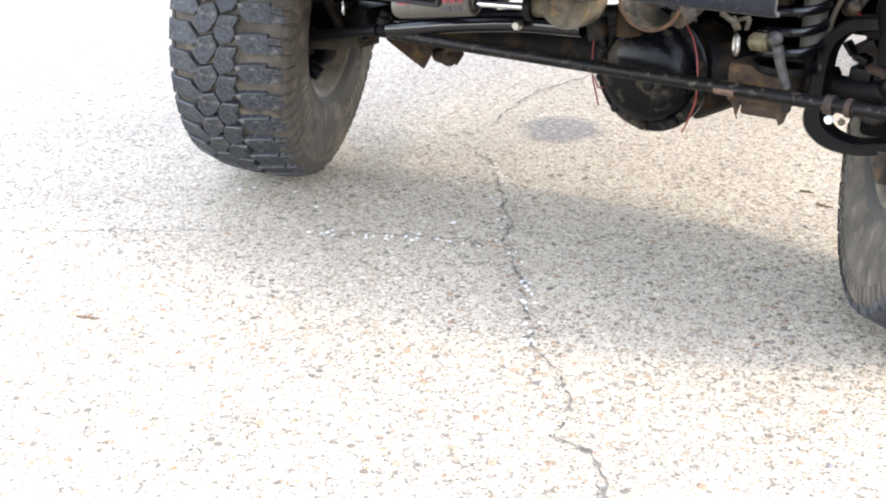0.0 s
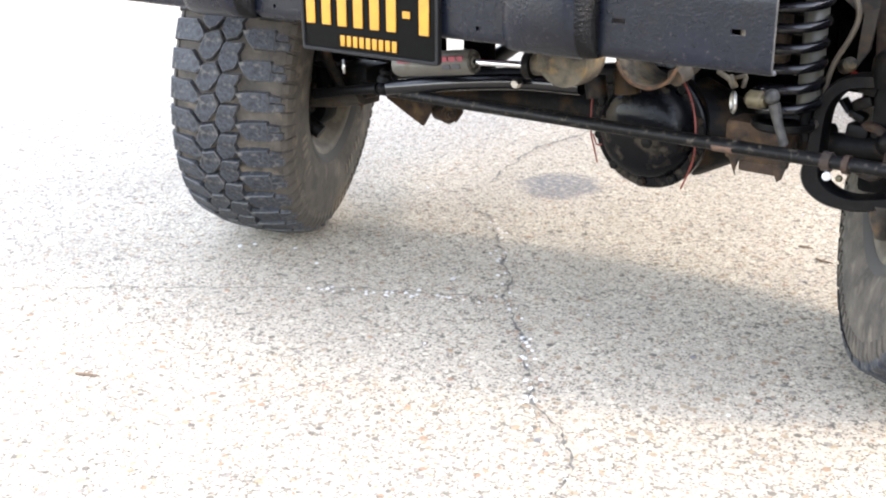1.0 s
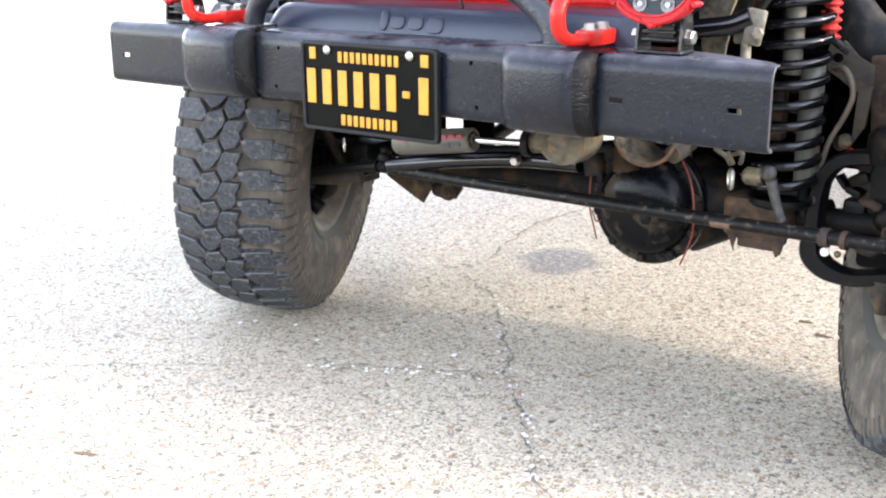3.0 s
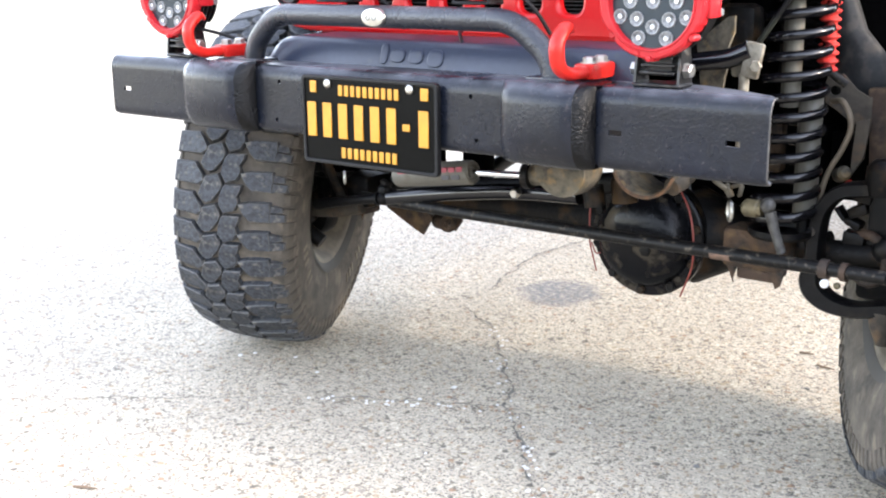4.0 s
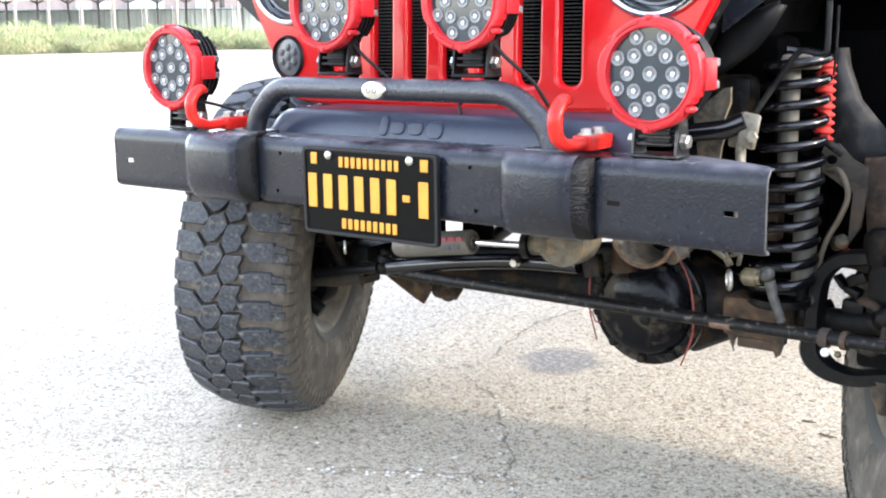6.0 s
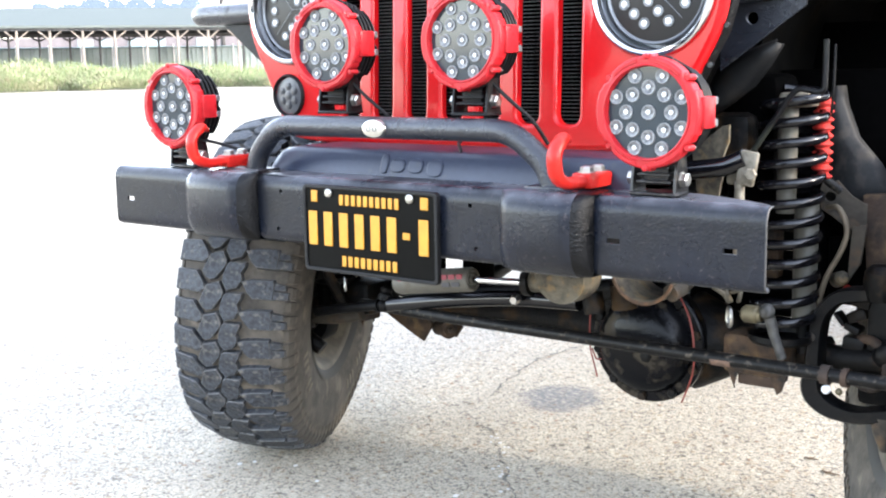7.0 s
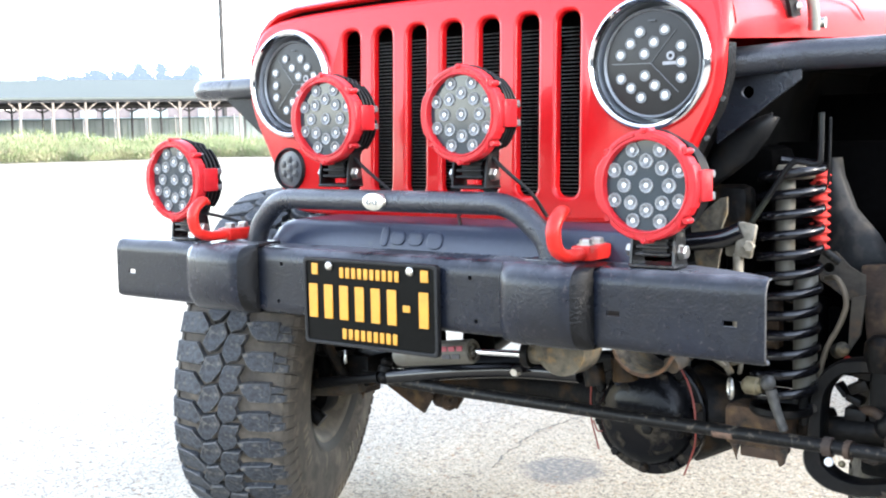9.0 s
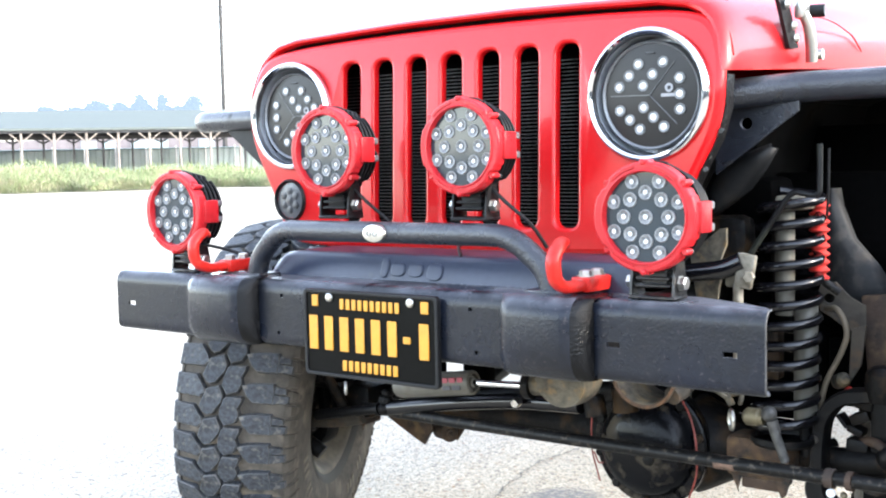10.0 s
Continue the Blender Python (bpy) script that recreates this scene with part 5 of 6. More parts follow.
# knuckles
for s, dz in ((-1, -0.03), (1, 0.0)):
    mid = rounded([(0.760, 0, 0.568), (0.715, 0, 0.565), (0.654, 0, 0.557), (0.622, 0, 0.520), (0.615, 0, 0.468), (0.613, 0, 0.411), (0.609, 0, 0.373), (0.639, 0, 0.346), (0.687, 0, 0.337), (0.755, 0, 0.352)], 0.04, 5)
    yk = []
    for i_, p_ in enumerate(mid):
        d_ = (mid[min(i_ + 1, len(mid) - 1)] - mid[max(i_ - 1, 0)]).normalized()
        n_, f_ = Vector((-d_.z, 0, d_.x)), i_ / (len(mid) - 1)
        w_ = 0.0130 + 0.0075 * math.exp(-((f_ - 0.70) / 0.16) ** 2)
        yk.append([(s * (p_ + n_ * a_).x, 0.52 + b_, (p_ + n_ * a_).z + dz) for a_, b_ in ((-w_, -0.010), (-w_ * 0.72, -0.018), (w_ * 0.72, -0.018), (w_, -0.010), (w_, 0.018), (-w_, 0.018))])
    kk = part("knuckle_yoke", Shape().loft(yk, close=True), KNUCKLE, car, "black forged steering yoke", angle=50)
    part("ball_joint", Shape().lathe([(-0.03, 0.0), (-0.03, 0.026), (0.0, 0.032), (0.02, 0.03), (0.032, 0.018), (0.034, 0)], (s * 0.728, 0.52, 0.585 + dz), (0, 0, 1), 18), GREASY, kk)
    part("ball_joint", Shape().lathe([(-0.055, 0.012), (-0.04, 0.018), (-0.02, 0.026), (0.01, 0.03), (0.02, 0.0)], (s * 0.745, 0.53, 0.335 + dz), (0, 0, 1), 18), DUST, kk)
    part("u_joint_ring", Shape().tube([(s * 0.700 + 0.045 * math.cos(radians(a)) * 0.9, 0.55 - 0.02 * math.cos(radians(a)), 0.43 + dz + 0.045 * math.sin(radians(a))) for a in range(0, 361, 20)], 0.009, 10, caps=False), RUSTY, kk, "rusty universal joint yoke")
    part("u_joint", Shape().tube([(s * 0.62, 0.56, 0.43 + dz), (s * 0.73, 0.56, 0.435 + dz)], 0.024, 14), GREASY, kk)
    part("u_joint_cap", ball((s * 0.735, 0.545, 0.452 + dz), 0.026), KNUCKLE, kk)
    kb = Shape().box((s * 0.735, 0.585, 0.49 + dz), (0.085, 0.07, 0.17), bevel=0.012)
    kb.box((s * 0.722, 0.600, 0.392 + dz), (0.105, 0.05, 0.100), bevel=0.016)
    for bx, bz, bw, bh, tilt in ((0.684, 0.545, 0.034, 0.030, 0.2), (0.676, 0.514, 0.036, 0.020, -0.4), (0.668, 0.490, 0.030, 0.014, 0.4), (0.672, 0.462, 0.040, 0.026, 0.1), (0.694, 0.566, 0.024, 0.020, 0.7), (0.645, 0.505, 0.030, 0.009, 0.9)):
        kb.box((s * bx, 0.565, bz + dz), (bw, 0.035, bh), Matrix.Rotation(s * tilt, 4, "Y"), 0.004)
    part("knuckle", kb, KNUCKLE, kk)
for pts, mt in (([(-0.66, 0.47, 0.33), (-0.60, 0.45, 0.32), (-0.575, 0.46, 0.30)], GREASY), ([(-0.70, 0.50, 0.36), (-0.62, 0.48, 0.372), (-0.52, 0.47, 0.385), (-0.46, 0.48, 0.40)], DUST)):
    part("steering_arm", Shape().tube(rounded(pts, 0.03), 0.0185, 12), mt, car)

# coil springs, shock absorbers and what hangs round them
for s in (-1, 1):
    coil = []
    turns, z0, z1 = 12.4, 0.478, 0.925
    for i in range(int(turns * 24) + 1):
        a, q = 2 * math.pi * i / 24, i / (turns * 24)
        coil.append((s * (0.558 + 0.012 * q) + 0.053 * math.cos(a), 0.50 + 0.053 * math.sin(a), z0 + (z1 - z0) * q))
    part("coil_spring", Shape().tube(coil, 0.0090, 10), LINK, car, "glossy black coil spring")
    sa = part("shock_absorber", Shape().lathe([(0, 0.0), (0, 0.0215), (0.215, 0.0215), (0.22, 0.018), (0.22, 0.0)], (s * 0.588, 0.525, 0.505), (0, 0, 1), 24), GREY_SHOCK, car, "pale grey shock absorber body")
    part("shock_rod", Shape().tube([(s * 0.5545, 0.51, 0.70), (s * 0.5545, 0.51, 0.90)], 0.0175, 18), GREY_SHOCK, sa, "grey dust tube")
    part("bump_stop", Shape().lathe([(0, 0.0)] + [(0.00146 * i, 0.0152 + 0.0036 * math.sin(2 * math.pi * i / 10)) for i in range(101)] + [(0.1465, 0.0)], (s * 0.604, 0.549, 0.762), (0, 0, 1), 24), RED_SHOCK, car, "red ribbed bellows")
    part("spring_cup", Shape().lathe([(0, 0.0), (0, 0.052), (0.006, 0.058), (0.016, 0.058), (0.016, 0.050), (0.008, 0.048), (0.008, 0.0)], (s * 0.555, 0.50, 0.462), (0, 0, 1), 28), KNUCKLE, car, "black lower spring cup")
    part("shock_eye", Shape().tube([(s * 0.588, 0.525, 0.51), (s * 0.59, 0.528, 0.44)], 0.013, 12), KNUCKLE, car, "black lower shock mount")
    part("spring_seat", Shape().box((s * 0.578, 0.50, 0.905), (0.055, 0.06, 0.026), bevel=0.006), PALE_ZINC, car)
    # the far perch takes the darker of the two steels
    part("spring_perch", Shape().box((s * 0.508, 0.535, 0.430), (0.125, 0.10, 0.080), bevel=0.014), RUST_STREAK if s > 0 else GREASY, car, "rusty spring perch" if s > 0 else "darker spring perch")
    for x0, x1 in ((0.452, 0.482), (0.535, 0.575)):
        part("perch_plate", Shape().prism([(s * x0, 0.41), (s * x1, 0.41), (s * (x1 - 0.012), 0.368), (s * (x0 + 0.02), 0.362)], lambda a, b, d: (a, 0.49 + d, b), 0.005), RUST_STREAK, car, "rusty hanging plate")
    part("perch_box", Shape().box((s * 0.512, 0.53, 0.382), (0.075, 0.07, 0.024), bevel=0.006), RUSTY, car)

# sway bar, its clamp and links, hoses and the tower bracket beside the spring
part("sway_bar", Shape().tube(rounded([(-0.46, 0.33, 0.775), (0.43, 0.31, 0.786), (0.53, 0.30, 0.799), (0.565, 0.30, 0.815)], 0.03), 0.0165, 16), LINK, car, "glossy black sway bar")
part("sway_clamp", Shape().box((0.571, 0.296, 0.799), (0.031, 0.012, 0.058), Matrix.Rotation(radians(10), 4, "Y"), 0.004), PALE_ZINC, car, "tarnished clamp plate")
part("clamp_bolt", hexbolt((0.579, 0.290, 0.790), (0.3, -1, 0), 0.0105, 0.011), PALE_ZINC, car)
part("clamp_block", Shape().box((0.548, 0.31, 0.787), (0.035, 0.02, 0.035), bevel=0.006), MOTTLED, car)
part("link_pin", Shape().tube([(0.556, 0.30, 0.775), (0.556, 0.30, 0.60)], 0.0085, 12), PALE_ZINC, car, "pale zinc pin")
part("link_ring", Shape().tube([(0.523 + 0.008 * math.cos(radians(a)), 0.345 - 0.010 * math.cos(radians(a)), 0.533 + 0.0165 * math.sin(radians(a))) for a in range(0, 361, 20)], 0.0035, 8, caps=False), STEEL, car, "bright split ring")
part("link_bolt", Shape().lathe([(0, 0.0), (0, 0.010), (0.006, 0.0155), (0.027, 0.0155), (0.030, 0.012), (0.036, 0.012), (0.036, 0)], (0.544, 0.352, 0.541), (1, -0.05, 0.02), 18), ZINC_DIRTY, car, "yellowed zinc bushing")
part("link_ball", ball((0.591, 0.345, 0.551), 0.0135), SCUFFED_PALE, car, "worn grey ball end")
rag = Shape()
for q, (x_, z_, w_, h_, tilt) in enumerate(((0.478, 0.566, 0.030, 0.008, 0.5), (0.492, 0.556, 0.012, 0.026, -0.5), (0.506, 0.566, 0.022, 0.007, -0.3), (0.512, 0.556, 0.007, 0.022, 0.2))):
    rag.box((x_, 0.40 + 0.004 * q, z_), (w_, 0.010, h_), Matrix.Rotation(tilt, 4, "Y"), 0.002, 1)
part("line_bracket", rag, MOTTLED, car, "small bent rusty line bracket")
part("link_arm", Shape().tube([(0.596, 0.345, 0.54), (0.604, 0.347, 0.51), (0.618, 0.35, 0.470)], [0.010, 0.0085, 0.0078], 12), SCUFFED_PALE, car, "scuffed pale link arm")
part("fender_strut", Shape().tube(rounded([(0.512, 0.42, 0.795), (0.592, 0.42, 0.914), (0.606, 0.42, 0.927), (0.640, 0.42, 0.920), (0.650, 0.42, 0.924), (0.651, 0.42, 0.970), (0.651, 0.42, 1.008)], 0.012), 0.0047, 10, squash=1.1), BLACK_METAL, car, "scuffed dark steel strut")
part("strut_brace", Shape().tube(rounded([(0.658, 0.435, 0.885), (0.664, 0.425, 0.925), (0.665, 0.425, 1.000)], 0.012), 0.0024, 8, squash=1.0), BLACK_METAL, car, "thin dark steel brace beside the strut")
part("horn_bracket", Shape().prism([(0.446, 0.819), (0.476, 0.847), (0.497, 0.864), (0.509, 0.866), (0.512, 0.838), (0.504, 0.811), (0.506, 0.789), (0.496, 0.764), (0.490, 0.739), (0.450, 0.737)], lambda a, b, d: (a, 0.345 + d + 0.25 * abs(b - 0.81), b), 0.006), MOTTLED, car, "dusty bent bracket")
part("tower_bracket", pierced([(0.583, 0.733), (0.586, 0.699), (0.605, 0.686), (0.626, 0.667), (0.645, 0.658), (0.670, 0.675), (0.685, 0.712), (0.657, 0.711), (0.636, 0.725), (0.612, 0.753), (0.588, 0.749)], [ring_pts(0.601, 0.722, 0.009, 12)], lambda a, b, d: (a, 0.605 + d + (a - 0.6) * 0.4, b), 0.0015, 0.005), DUST, car, "grey-brown tower bracket with a hole")
part("tower_strip", Shape().prism([(0.646, 0.669), (0.672, 0.676), (0.663, 0.602), (0.641, 0.566), (0.642, 0.60)], lambda a, b, d: (a, 0.60 + d, b), 0.006), DUST, car, "pale grey strip")
# sheet metal seen past the grille: the curved splash panel and the liner behind the spring
edge_a = ((0.421, 0.886), (0.428, 0.930), (0.448, 0.968), (0.500, 0.992), (0.551, 1.008))
edge_b = ((0.440, 0.880), (0.486, 0.912), (0.513, 0.932), (0.540, 0.967), (0.561, 1.003))
sp = Shape().loft([[(a[0] + (c[0] - a[0]) * k_ / 6, 0.46 - 0.018 * math.sin(math.pi * k_ / 6), a[1] + (c[1] - a[1]) * k_ / 6) for k_ in range(7)] for a, c in zip(edge_a, edge_b)])
sm = part("splash_panel", sp, SHEET, car, "curved dark plastic splash panel")
sm.modifiers.new("thickness", "SOLIDIFY").thickness = 0.004
part("liner_flange", Shape().box((0.44, 0.52, 0.82), (0.10, 0.06, 0.12), bevel=0.02), GREASY, car, "grimy frame bracket")
part("frame_tab", Shape().box((0.512, 0.56, 0.62), (0.035, 0.03, 0.10), bevel=0.006), RUST_STREAK, car, "rusty tab behind the spring")
part("brake_hose", Shape().tube(rounded([(0.604, 0.585, 0.705), (0.632, 0.56, 0.712), (0.650, 0.55, 0.690), (0.655, 0.55, 0.662), (0.641, 0.55, 0.623), (0.618, 0.55, 0.583), (0.606, 0.55, 0.535), (0.604, 0.55, 0.49)], 0.02), 0.0052, 10), HOSE, car, "dusty tan brake hose")
part("line_fitting", Shape().tube([(0.600, 0.55, 0.768), (0.632, 0.57, 0.738)], 0.008, 10), TIE, car)
part("dab", ball((0.641, 0.60, 0.553), 0.008), RED_SHOCK, car)
lp = Shape().loft([[(x0_ + (x1_ - x0_) * k_ / 6, 0.700 - 0.020 * math.sin(math.pi * k_ / 6), z_) for k_ in range(7)] for z_, x0_, x1_ in ((0.925, 0.565, 0.592), (0.89, 0.560, 0.598), (0.87, 0.552, 0.606), (0.828, 0.550, 0.622), (0.78, 0.550, 0.664), (0.74, 0.552, 0.690), (0.69, 0.556, 0.700))])
lp_ = part("wheel_well_liner", lp, WELL, car, "dark grey plastic wheel well liner")
lp_.modifiers.new("thickness", "SOLIDIFY").thickness = 0.004
part("tower_upright", Shape().box((0.690, 0.64, 0.630), (0.060, 0.020, 0.20), Matrix.Rotation(radians(-5), 4, "Y"), 0.005), RUSTY, car, "dark brown dirty upright")
# near-black plate added to fill the shaded gap past the axle end
part("axle_gap_plate", Shape().box((0.632, 0.665, 0.575), (0.100, 0.016, 0.13), bevel=0.005), DARK, car, "near-black filler plate behind the axle end")
part("grey_bushing", Shape().lathe([(-0.02, 0.0), (-0.02, 0.010), (-0.014, 0.014), (0.014, 0.014), (0.02, 0.009), (0.02, 0.0)], (0.626, 0.60, 0.570), (0.6, -0.7, 0.3), 16), MOTTLED, car, "grey rubber bushing")
# near-black blocks and plates added as fill, for shade among the gear behind
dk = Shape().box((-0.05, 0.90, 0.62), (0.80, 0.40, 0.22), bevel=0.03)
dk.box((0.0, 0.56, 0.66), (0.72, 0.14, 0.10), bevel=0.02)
part("engine_cross_member", dk, DARK, car, "near-black block filling in for the shaded cross-member and oil pan")
part("gear_fill", Shape().box((0.42, 0.73, 0.555), (0.30, 0.07, 0.19), bevel=0.02), DARK, car, "near-black filler block behind the axle")
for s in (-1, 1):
    part("well_shade_sheet", Shape().box((s * 0.52, 0.92, 0.88), (0.20, 0.02, 0.34), bevel=0.004), DARK, car, "near-black sheet added for shade in the wheel well")
    part("spring_tower", Shape().box((s * 0.47, 0.60, 0.80), (0.10, 0.12, 0.30), bevel=0.02), DARK, car, "near-black filler block behind the spring")
part("hub_shade_plate", Shape().box((0.58, 0.74, 0.76), (0.26, 0.02, 0.39), bevel=0.004), DARK, car, "near-black plate added for shade behind the spring")
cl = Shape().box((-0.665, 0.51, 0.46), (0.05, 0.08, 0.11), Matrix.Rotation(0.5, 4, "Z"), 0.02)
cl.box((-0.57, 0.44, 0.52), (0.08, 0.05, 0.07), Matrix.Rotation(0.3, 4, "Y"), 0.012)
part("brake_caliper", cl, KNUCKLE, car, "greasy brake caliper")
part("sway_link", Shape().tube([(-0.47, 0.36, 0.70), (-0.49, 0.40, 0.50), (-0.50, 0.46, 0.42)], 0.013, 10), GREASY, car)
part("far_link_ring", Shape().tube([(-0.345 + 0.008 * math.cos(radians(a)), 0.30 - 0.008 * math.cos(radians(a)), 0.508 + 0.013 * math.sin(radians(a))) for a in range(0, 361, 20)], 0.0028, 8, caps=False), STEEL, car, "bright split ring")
# more near-black fill added for shade on the far side of the axle
part("damper_gap_fill", Shape().box((-0.220, 0.62, 0.50), (0.066, 0.05, 0.10), bevel=0.012), DARK, car, "near-black block added in the gap behind the damper")
part("far_axle_fill", Shape().box((-0.40, 0.50, 0.56), (0.30, 0.10, 0.14), bevel=0.02), DARK, car, "near-black filler block above the far axle")
part("axle_filler", Shape().box((-0.47, 0.66, 0.43), (0.30, 0.08, 0.10), bevel=0.02), DARK, car, "near-black filler block by the far spring")

# ---- the distance ----
EYE = Vector((1.3556, -1.5326, 0))
AHEAD, ASIDE = Vector((-0.6124, 0.7905, 0)), Vector((0.7905, 0.6124, 0))


def bg(u, w, z=0.0):
    """A place u to the side and w ahead of where the camera stands."""
    return tuple(EYE + ASIDE * u + AHEAD * w + Vector((0, 0, z)))


WEED_DRY = mat("dry_weeds", (0.260, 0.245, 0.160), 0.8, scale=0.4, amount=0.8, fine=4, spec=0.1)
ROOFING = mat("pale_green_metal_roof", (0.078, 0.090, 0.085), 0.9, col2=(0.088, 0.100, 0.095), scale=0.4, amount=0.5, fine=6, spec=0.1)
POST = mat("weathered_post", (0.200, 0.175, 0.155), 0.8, scale=2, amount=0.6, fine=12)
POST_DARK = mat("dark_post", (0.050, 0.052, 0.058), 0.8, scale=2, amount=0.5, fine=12)
PANEL = mat("pale_green_panel", (0.23, 0.285, 0.300), 0.5, scale=0.6, amount=0.5, fine=5)
MULLION = mat("dull_teal_metal", (0.165, 0.225, 0.230), 0.6, scale=2, amount=0.6, fine=9)
BRICK = mat("red_brick_far", (0.150, 0.130, 0.135), 0.8, scale=1.5, amount=0.5, fine=9)
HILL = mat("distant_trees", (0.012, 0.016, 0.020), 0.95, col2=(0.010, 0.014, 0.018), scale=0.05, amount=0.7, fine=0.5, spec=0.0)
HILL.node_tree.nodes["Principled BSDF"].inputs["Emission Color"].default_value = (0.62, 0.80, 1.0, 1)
HILL.node_tree.nodes["Principled BSDF"].inputs["Emission Strength"].default_value = 0.070   # emission stands in for the pale blue haze over the far trees
POLE = mat("grey_pole", (0.030, 0.028, 0.027), 0.8, scale=3, amount=0.6)

PALE_POST = mat("pale_fence_post", (0.55, 0.57, 0.57), 0.6, scale=2, amount=0.4, fine=9)

rnd = random.Random(5)
for name, material, count, tall, label in (("weeds", FOLIAGE, 80000, 1.25, "tall bushy green weeds along the edge of the yard"), ("dry_grass", WEED_DRY, 52000, 1.10, "yellowed grass among the weeds")):
    gr = Shape()
    for i in range(count):
        u = rnd.uniform(-34, 4)
        edge = 60.3 + 0.75 * min(0.0, max(-14.0, u + 12.5)) + 1.0 * math.sin(u * 0.9) + 0.6 * math.sin(u * 2.3)
        w = edge + 11 * rnd.random() ** 1.8
        hump = 0.80 + 0.30 * math.sin(u * 0.55 + 1) * math.sin(u * 0.21) + 0.45 * noise.noise(Vector((u * 0.9, w * 0.5, 0)))
        ht = max(0.12, tall * hump * (0.45 + 0.55 * min(1, (w - edge) / 2.5)))
        z = ht * rnd.random() ** 0.7
        long = rnd.uniform(0.14, 0.42)
        a, b = rnd.uniform(0, 6.28), rnd.uniform(0.008, 0.026)
        d = Vector((math.cos(a) * b, math.sin(a) * b, rnd.uniform(-0.02, 0.02)))
        p = Vector(bg(u, w, z))
        t = p + Vector((rnd.uniform(-0.5, 0.5) * long, rnd.uniform(-0.5, 0.5) * long, rnd.uniform(0.35, 1) * long))
        mid = p.lerp(t, 0.5)
        gr.add([p, mid + d, t, mid - d], [(0, 1, 2, 3)])
    for i in range(count // 22):
        u = rnd.uniform(-34, 4)
        p = Vector(bg(u, 61.5 + 0.75 * min(0.0, max(-14.0, u + 12.5)) + 8 * rnd.random()))
        t = p + Vector((rnd.uniform(-0.15, 0.15), rnd.uniform(-0.15, 0.15), tall * rnd.uniform(0.7, 1.25)))
        gr.add([p - ASIDE * 0.012, p + ASIDE * 0.012, t], [(0, 1, 2)])
    solo(name, gr, material, label, "grass", kind="stuff", smooth=False)

YAW = 0.36


def turned(u, w, z=0.0):
    """A place by the shed, whose long side comes nearer towards -u."""
    return bg(u, w + 3.0 + YAW * (u + 13), z)


shed = thing("open_shed", bg(-24, 74), "long open shed with pale metal roof on wooden posts behind weeds", "shed")
U0, U1, NP = -46.0, -9.3, 20
roof = Shape().add([turned(U0, 74, 3.75), turned(U1, 74, 3.75), turned(U1, 83, 5.25), turned(U0, 83, 5.25), turned(U0, 74, 3.60), turned(U1, 74, 3.60), turned(U1, 83, 5.1), turned(U0, 83, 5.1), turned(U0, 92, 3.75), turned(U1, 92, 3.75)],
                   [(0, 1, 2, 3), (4, 5, 6, 7), (0, 1, 5, 4), (3, 2, 9, 8), (1, 2, 6, 5), (0, 3, 7, 4)])
part("roof", roof, ROOFING, shed, "pale green-grey metal roof", smooth=False)
part("eave_beam", Shape().add([turned(U0, 74.3, z) for z in (3.44, 3.6)] + [turned(U1, 74.3, z) for z in (3.6, 3.44)] + [turned(U0, 74.5, z) for z in (3.44, 3.6)] + [turned(U1, 74.5, z) for z in (3.6, 3.44)],
     [(0, 1, 2, 3), (7, 6, 5, 4), (0, 3, 7, 4), (1, 5, 6, 2)]), POST_DARK, shed, smooth=False)
part("rear_beam", Shape().tube([turned(U0, 80.5, 3.4), turned(U1, 80.5, 3.4)], 0.22, 4), POST_DARK, shed, smooth=False)
for i in range(NP):
    u = -9.725 - 1.835 * i
    p = Shape().tube([turned(u, 74.4, 0), turned(u, 74.4, 3.5)], 0.088, 6)
    for s in (-1, 1):
        p.tube([turned(u, 74.4, 2.85), turned(u + s * 0.66, 74.4, 3.45)], 0.050, 5)
    part("post", p, POST, shed, "pale wooden post with braces", smooth=False)
    u = -10.436 - 1.826 * i
    p = Shape().tube([turned(u, 80.5, 0), turned(u, 80.5, 3.5)], 0.080, 6)
    for s in (-1, 1):
        p.tube([turned(u, 80.5, 2.95), turned(u + s * 0.32, 80.5, 3.10), turned(u + s * 0.60, 80.5, 3.45)], 0.065, 5)
    part("post", p, POST_DARK, shed, "dark rear post with braces", smooth=False)
fence = thing("panel_fence", turned(-24, 93), "pale green see-through panel fence behind the shed", "fence")
for i in range(22):
    u = -52 + 2.2 * i
    pn = part("panel", Shape().add([turned(u, 93, 0.3), turned(u + 2.1, 93, 0.3), turned(u + 2.1, 93, 2.75), turned(u, 93, 2.75), turned(u, 93.05, 0.3), turned(u + 2.1, 93.05, 0.3), turned(u + 2.1, 93.05, 2.75), turned(u, 93.05, 2.75)],
         [(0, 1, 2, 3), (7, 6, 5, 4), (0, 4, 5, 1), (3, 2, 6, 7), (0, 3, 7, 4), (1, 5, 6, 2)]), PANEL, fence, smooth=False)
    part("rail", Shape().tube([turned(u, 92.93, 2.70), turned(u + 2.15, 92.93, 2.70)], 0.075, 4), MULLION, pn, "teal top rail", smooth=False)
    for du in (0.42, 0.84, 1.26, 1.68):
        part("mullion", Shape().tube([turned(u + du + rnd.uniform(-0.12, 0.12), 92.95, 0.3), turned(u + du + rnd.uniform(-0.12, 0.12), 92.95, 2.70)], rnd.uniform(0.025, 0.055), 4), MULLION, pn, smooth=False)
    part("fence_post", Shape().tube([turned(u - 0.05, 92.9, 0), turned(u - 0.05, 92.9, 2.9)], 0.05, 5), PALE_POST, fence, smooth=False)
house = thing("brick_building", bg(-16, 118), "low red brick building with a pale window, far behind the shed", "building")
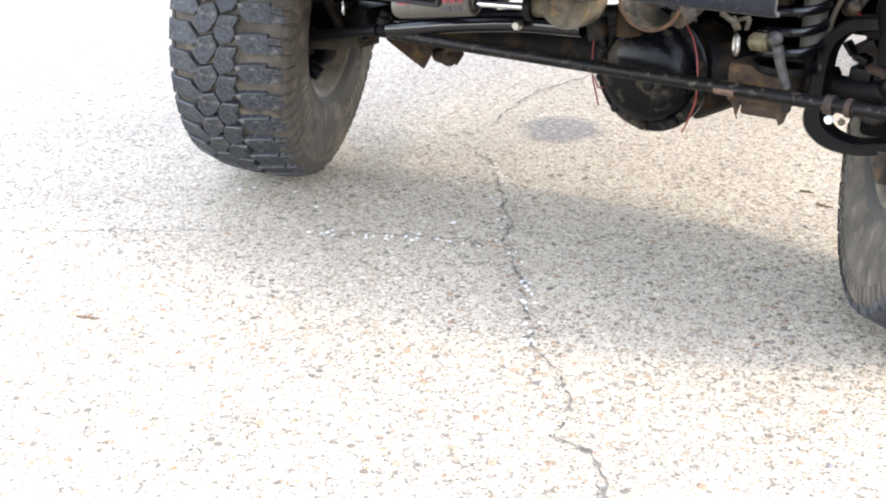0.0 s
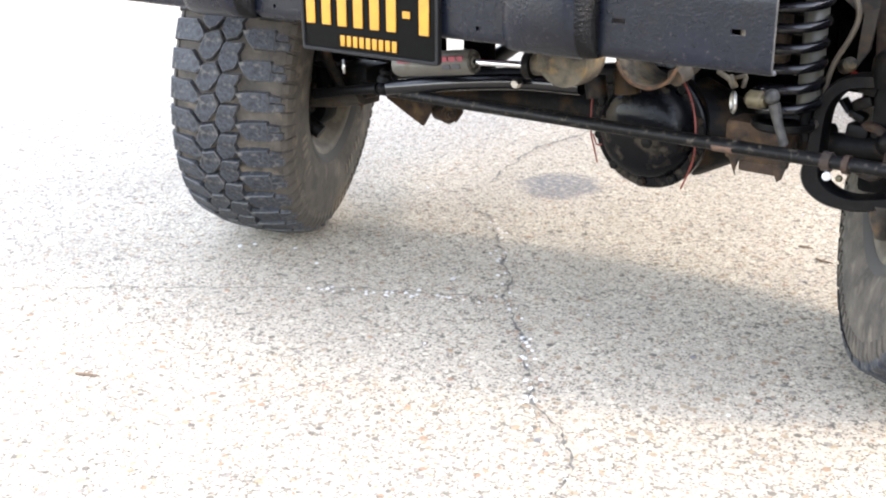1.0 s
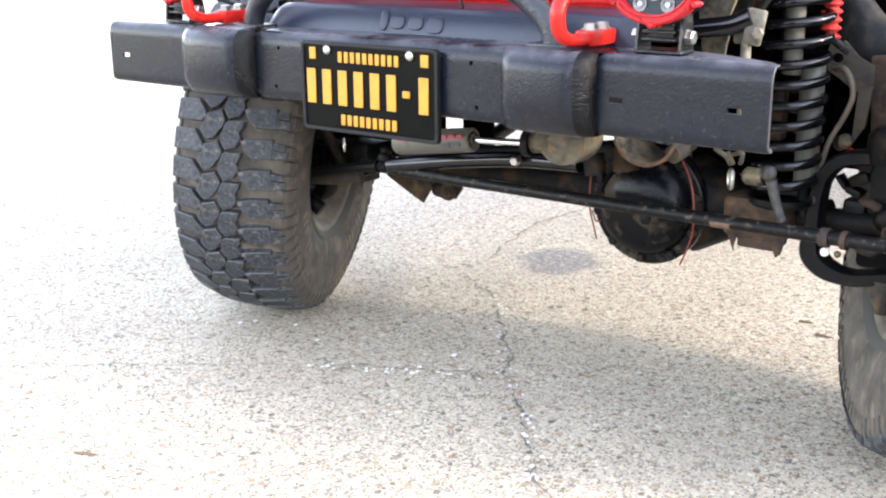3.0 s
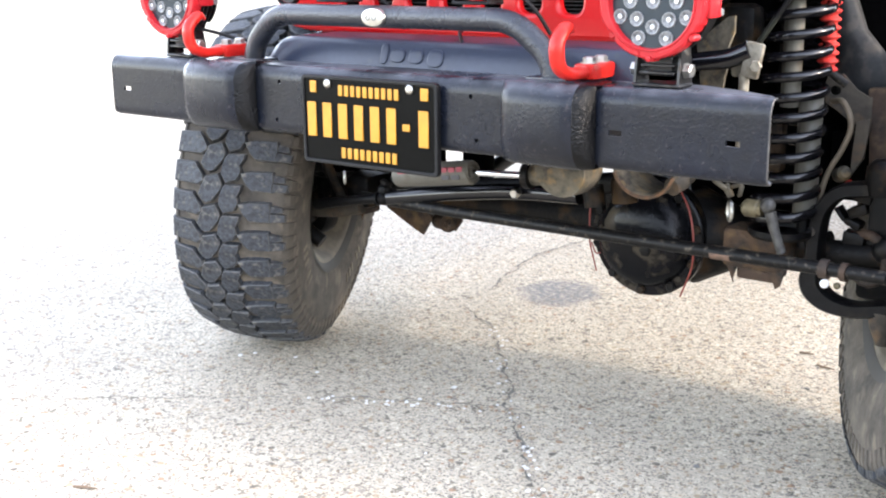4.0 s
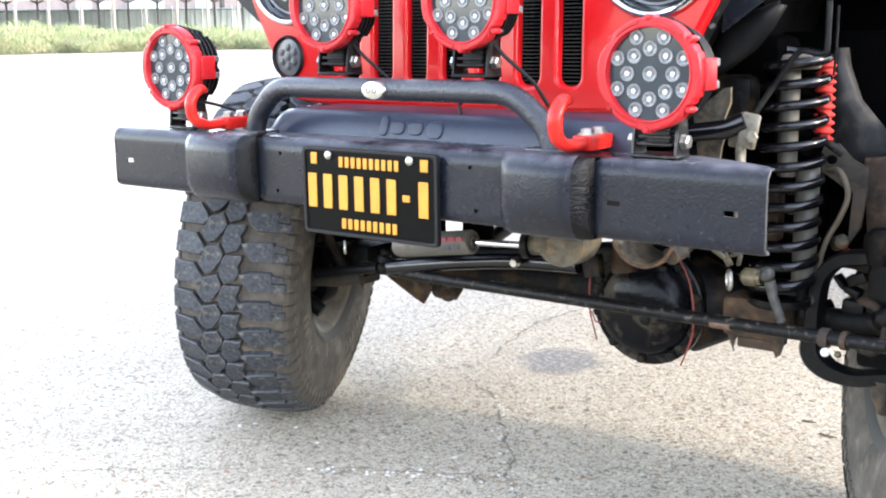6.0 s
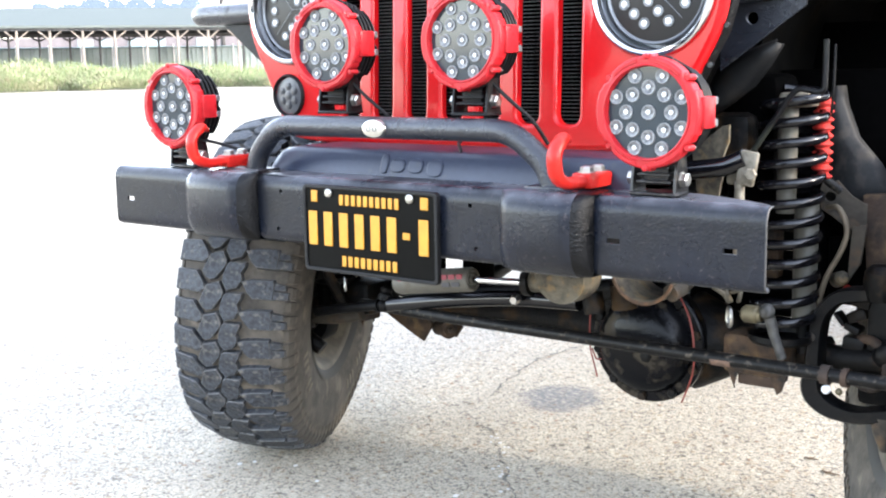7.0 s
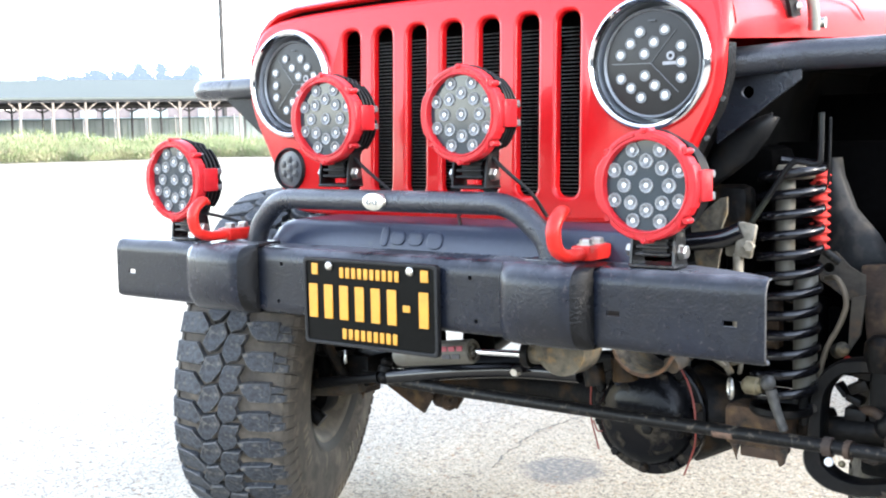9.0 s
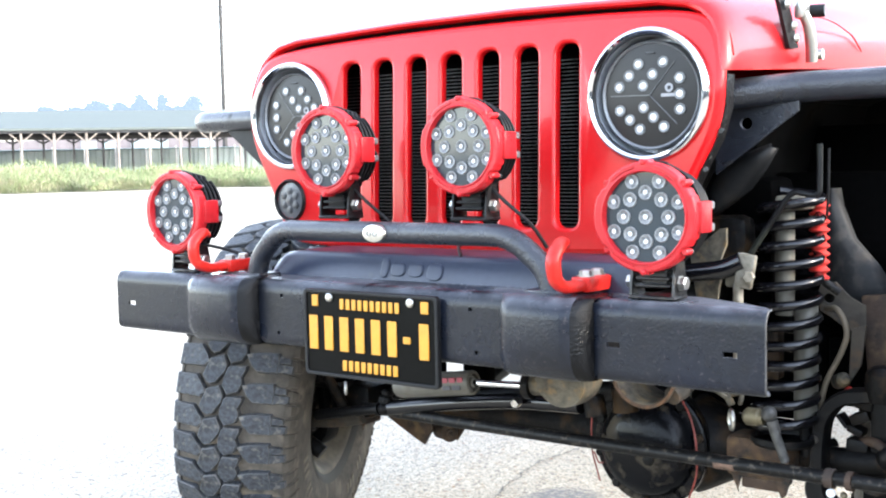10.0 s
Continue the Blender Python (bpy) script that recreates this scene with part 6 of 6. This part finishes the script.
hb = Shape().add([bg(a, b, c) for a, b in ((-60, 115), (-8, 115), (-8, 125), (-60, 125)) for c in (0, 4.2)], [(0, 2, 3, 1), (2, 4, 5, 3), (4, 6, 7, 5), (6, 0, 1, 7), (1, 3, 5, 7)])
part("wall", hb, BRICK, house, smooth=False)
for u, wide in ((-35.6, 1.5), (-33.5, 1.3), (-30.7, 1.75), (-28.8, 1.75), (-24.0, 1.5)):
    part("window", Shape().add([bg(u, 114.9, 3.1), bg(u + wide, 114.9, 3.1), bg(u + wide, 114.9, 3.95), bg(u, 114.9, 3.95), bg(u, 115, 3.1), bg(u + wide, 115, 3.1), bg(u + wide, 115, 3.95), bg(u, 115, 3.95)],
         [(0, 1, 2, 3), (0, 4, 5, 1), (3, 2, 6, 7), (0, 3, 7, 4), (1, 5, 6, 2)]), PANEL, house, smooth=False)
pole = Shape().tube([bg(-17.9, 96, 0), bg(-17.9, 96, 24)], [0.21, 0.17], 8)
pole.tube([bg(-18.2, 96, 14.2), bg(-17.6, 96, 14.2)], 0.06, 6)
pole.tube([bg(-17.9, 96, 14.6), bg(-17.7, 96, 15.4)], 0.10, 6)
solo("utility_pole", pole, POLE, "tall thin grey pole behind the shed", "pole", at=bg(-17.9, 96))

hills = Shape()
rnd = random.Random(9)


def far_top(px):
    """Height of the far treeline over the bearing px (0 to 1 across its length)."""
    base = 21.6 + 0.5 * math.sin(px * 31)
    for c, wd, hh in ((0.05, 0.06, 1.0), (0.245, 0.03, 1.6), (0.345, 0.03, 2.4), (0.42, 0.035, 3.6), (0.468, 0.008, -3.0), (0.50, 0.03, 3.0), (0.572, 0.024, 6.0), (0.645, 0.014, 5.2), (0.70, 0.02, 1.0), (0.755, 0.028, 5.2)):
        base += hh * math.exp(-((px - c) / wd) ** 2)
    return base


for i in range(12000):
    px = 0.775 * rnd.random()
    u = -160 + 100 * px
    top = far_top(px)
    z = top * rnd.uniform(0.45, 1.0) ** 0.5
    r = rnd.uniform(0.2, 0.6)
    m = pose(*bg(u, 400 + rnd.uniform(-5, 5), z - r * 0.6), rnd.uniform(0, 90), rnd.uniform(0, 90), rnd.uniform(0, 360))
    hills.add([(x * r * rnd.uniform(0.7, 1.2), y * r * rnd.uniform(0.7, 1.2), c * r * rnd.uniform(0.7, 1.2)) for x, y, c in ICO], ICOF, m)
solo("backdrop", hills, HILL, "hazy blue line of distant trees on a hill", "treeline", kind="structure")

# unseen plain dark walls, added beside and behind the camera to block low sky and darken reflections
CLOSING = mat("dull_dark_wall", (0.046, 0.050, 0.054), 0.9, col2=(0.033, 0.036, 0.038), scale=0.3, amount=0.8, fine=4)


def plain_wall(a, c, tall):
    return Shape().add([bg(*a), bg(*c), bg(*c, tall), bg(*a, tall), bg(a[0], a[1] - 0.4), bg(c[0] + 0.4, c[1] - 0.4), bg(c[0] + 0.4, c[1] - 0.4, tall), bg(a[0], a[1] - 0.4, tall)],
                       [(0, 1, 2, 3), (7, 6, 5, 4), (3, 2, 6, 7), (0, 4, 5, 1), (1, 5, 6, 2), (0, 3, 7, 4)])


solo("unseen_wall_east", plain_wall((22, -20), (22, 11.6), 6.0), CLOSING, "unseen dark wall added beside the yard to shape light and reflections", "wall", kind="structure", smooth=False)
solo("unseen_wall_south", plain_wall((-26, -12.5), (22, -12.5), 2.5), CLOSING, "unseen dark wall added behind the camera to darken reflections", "wall", kind="structure", smooth=False)
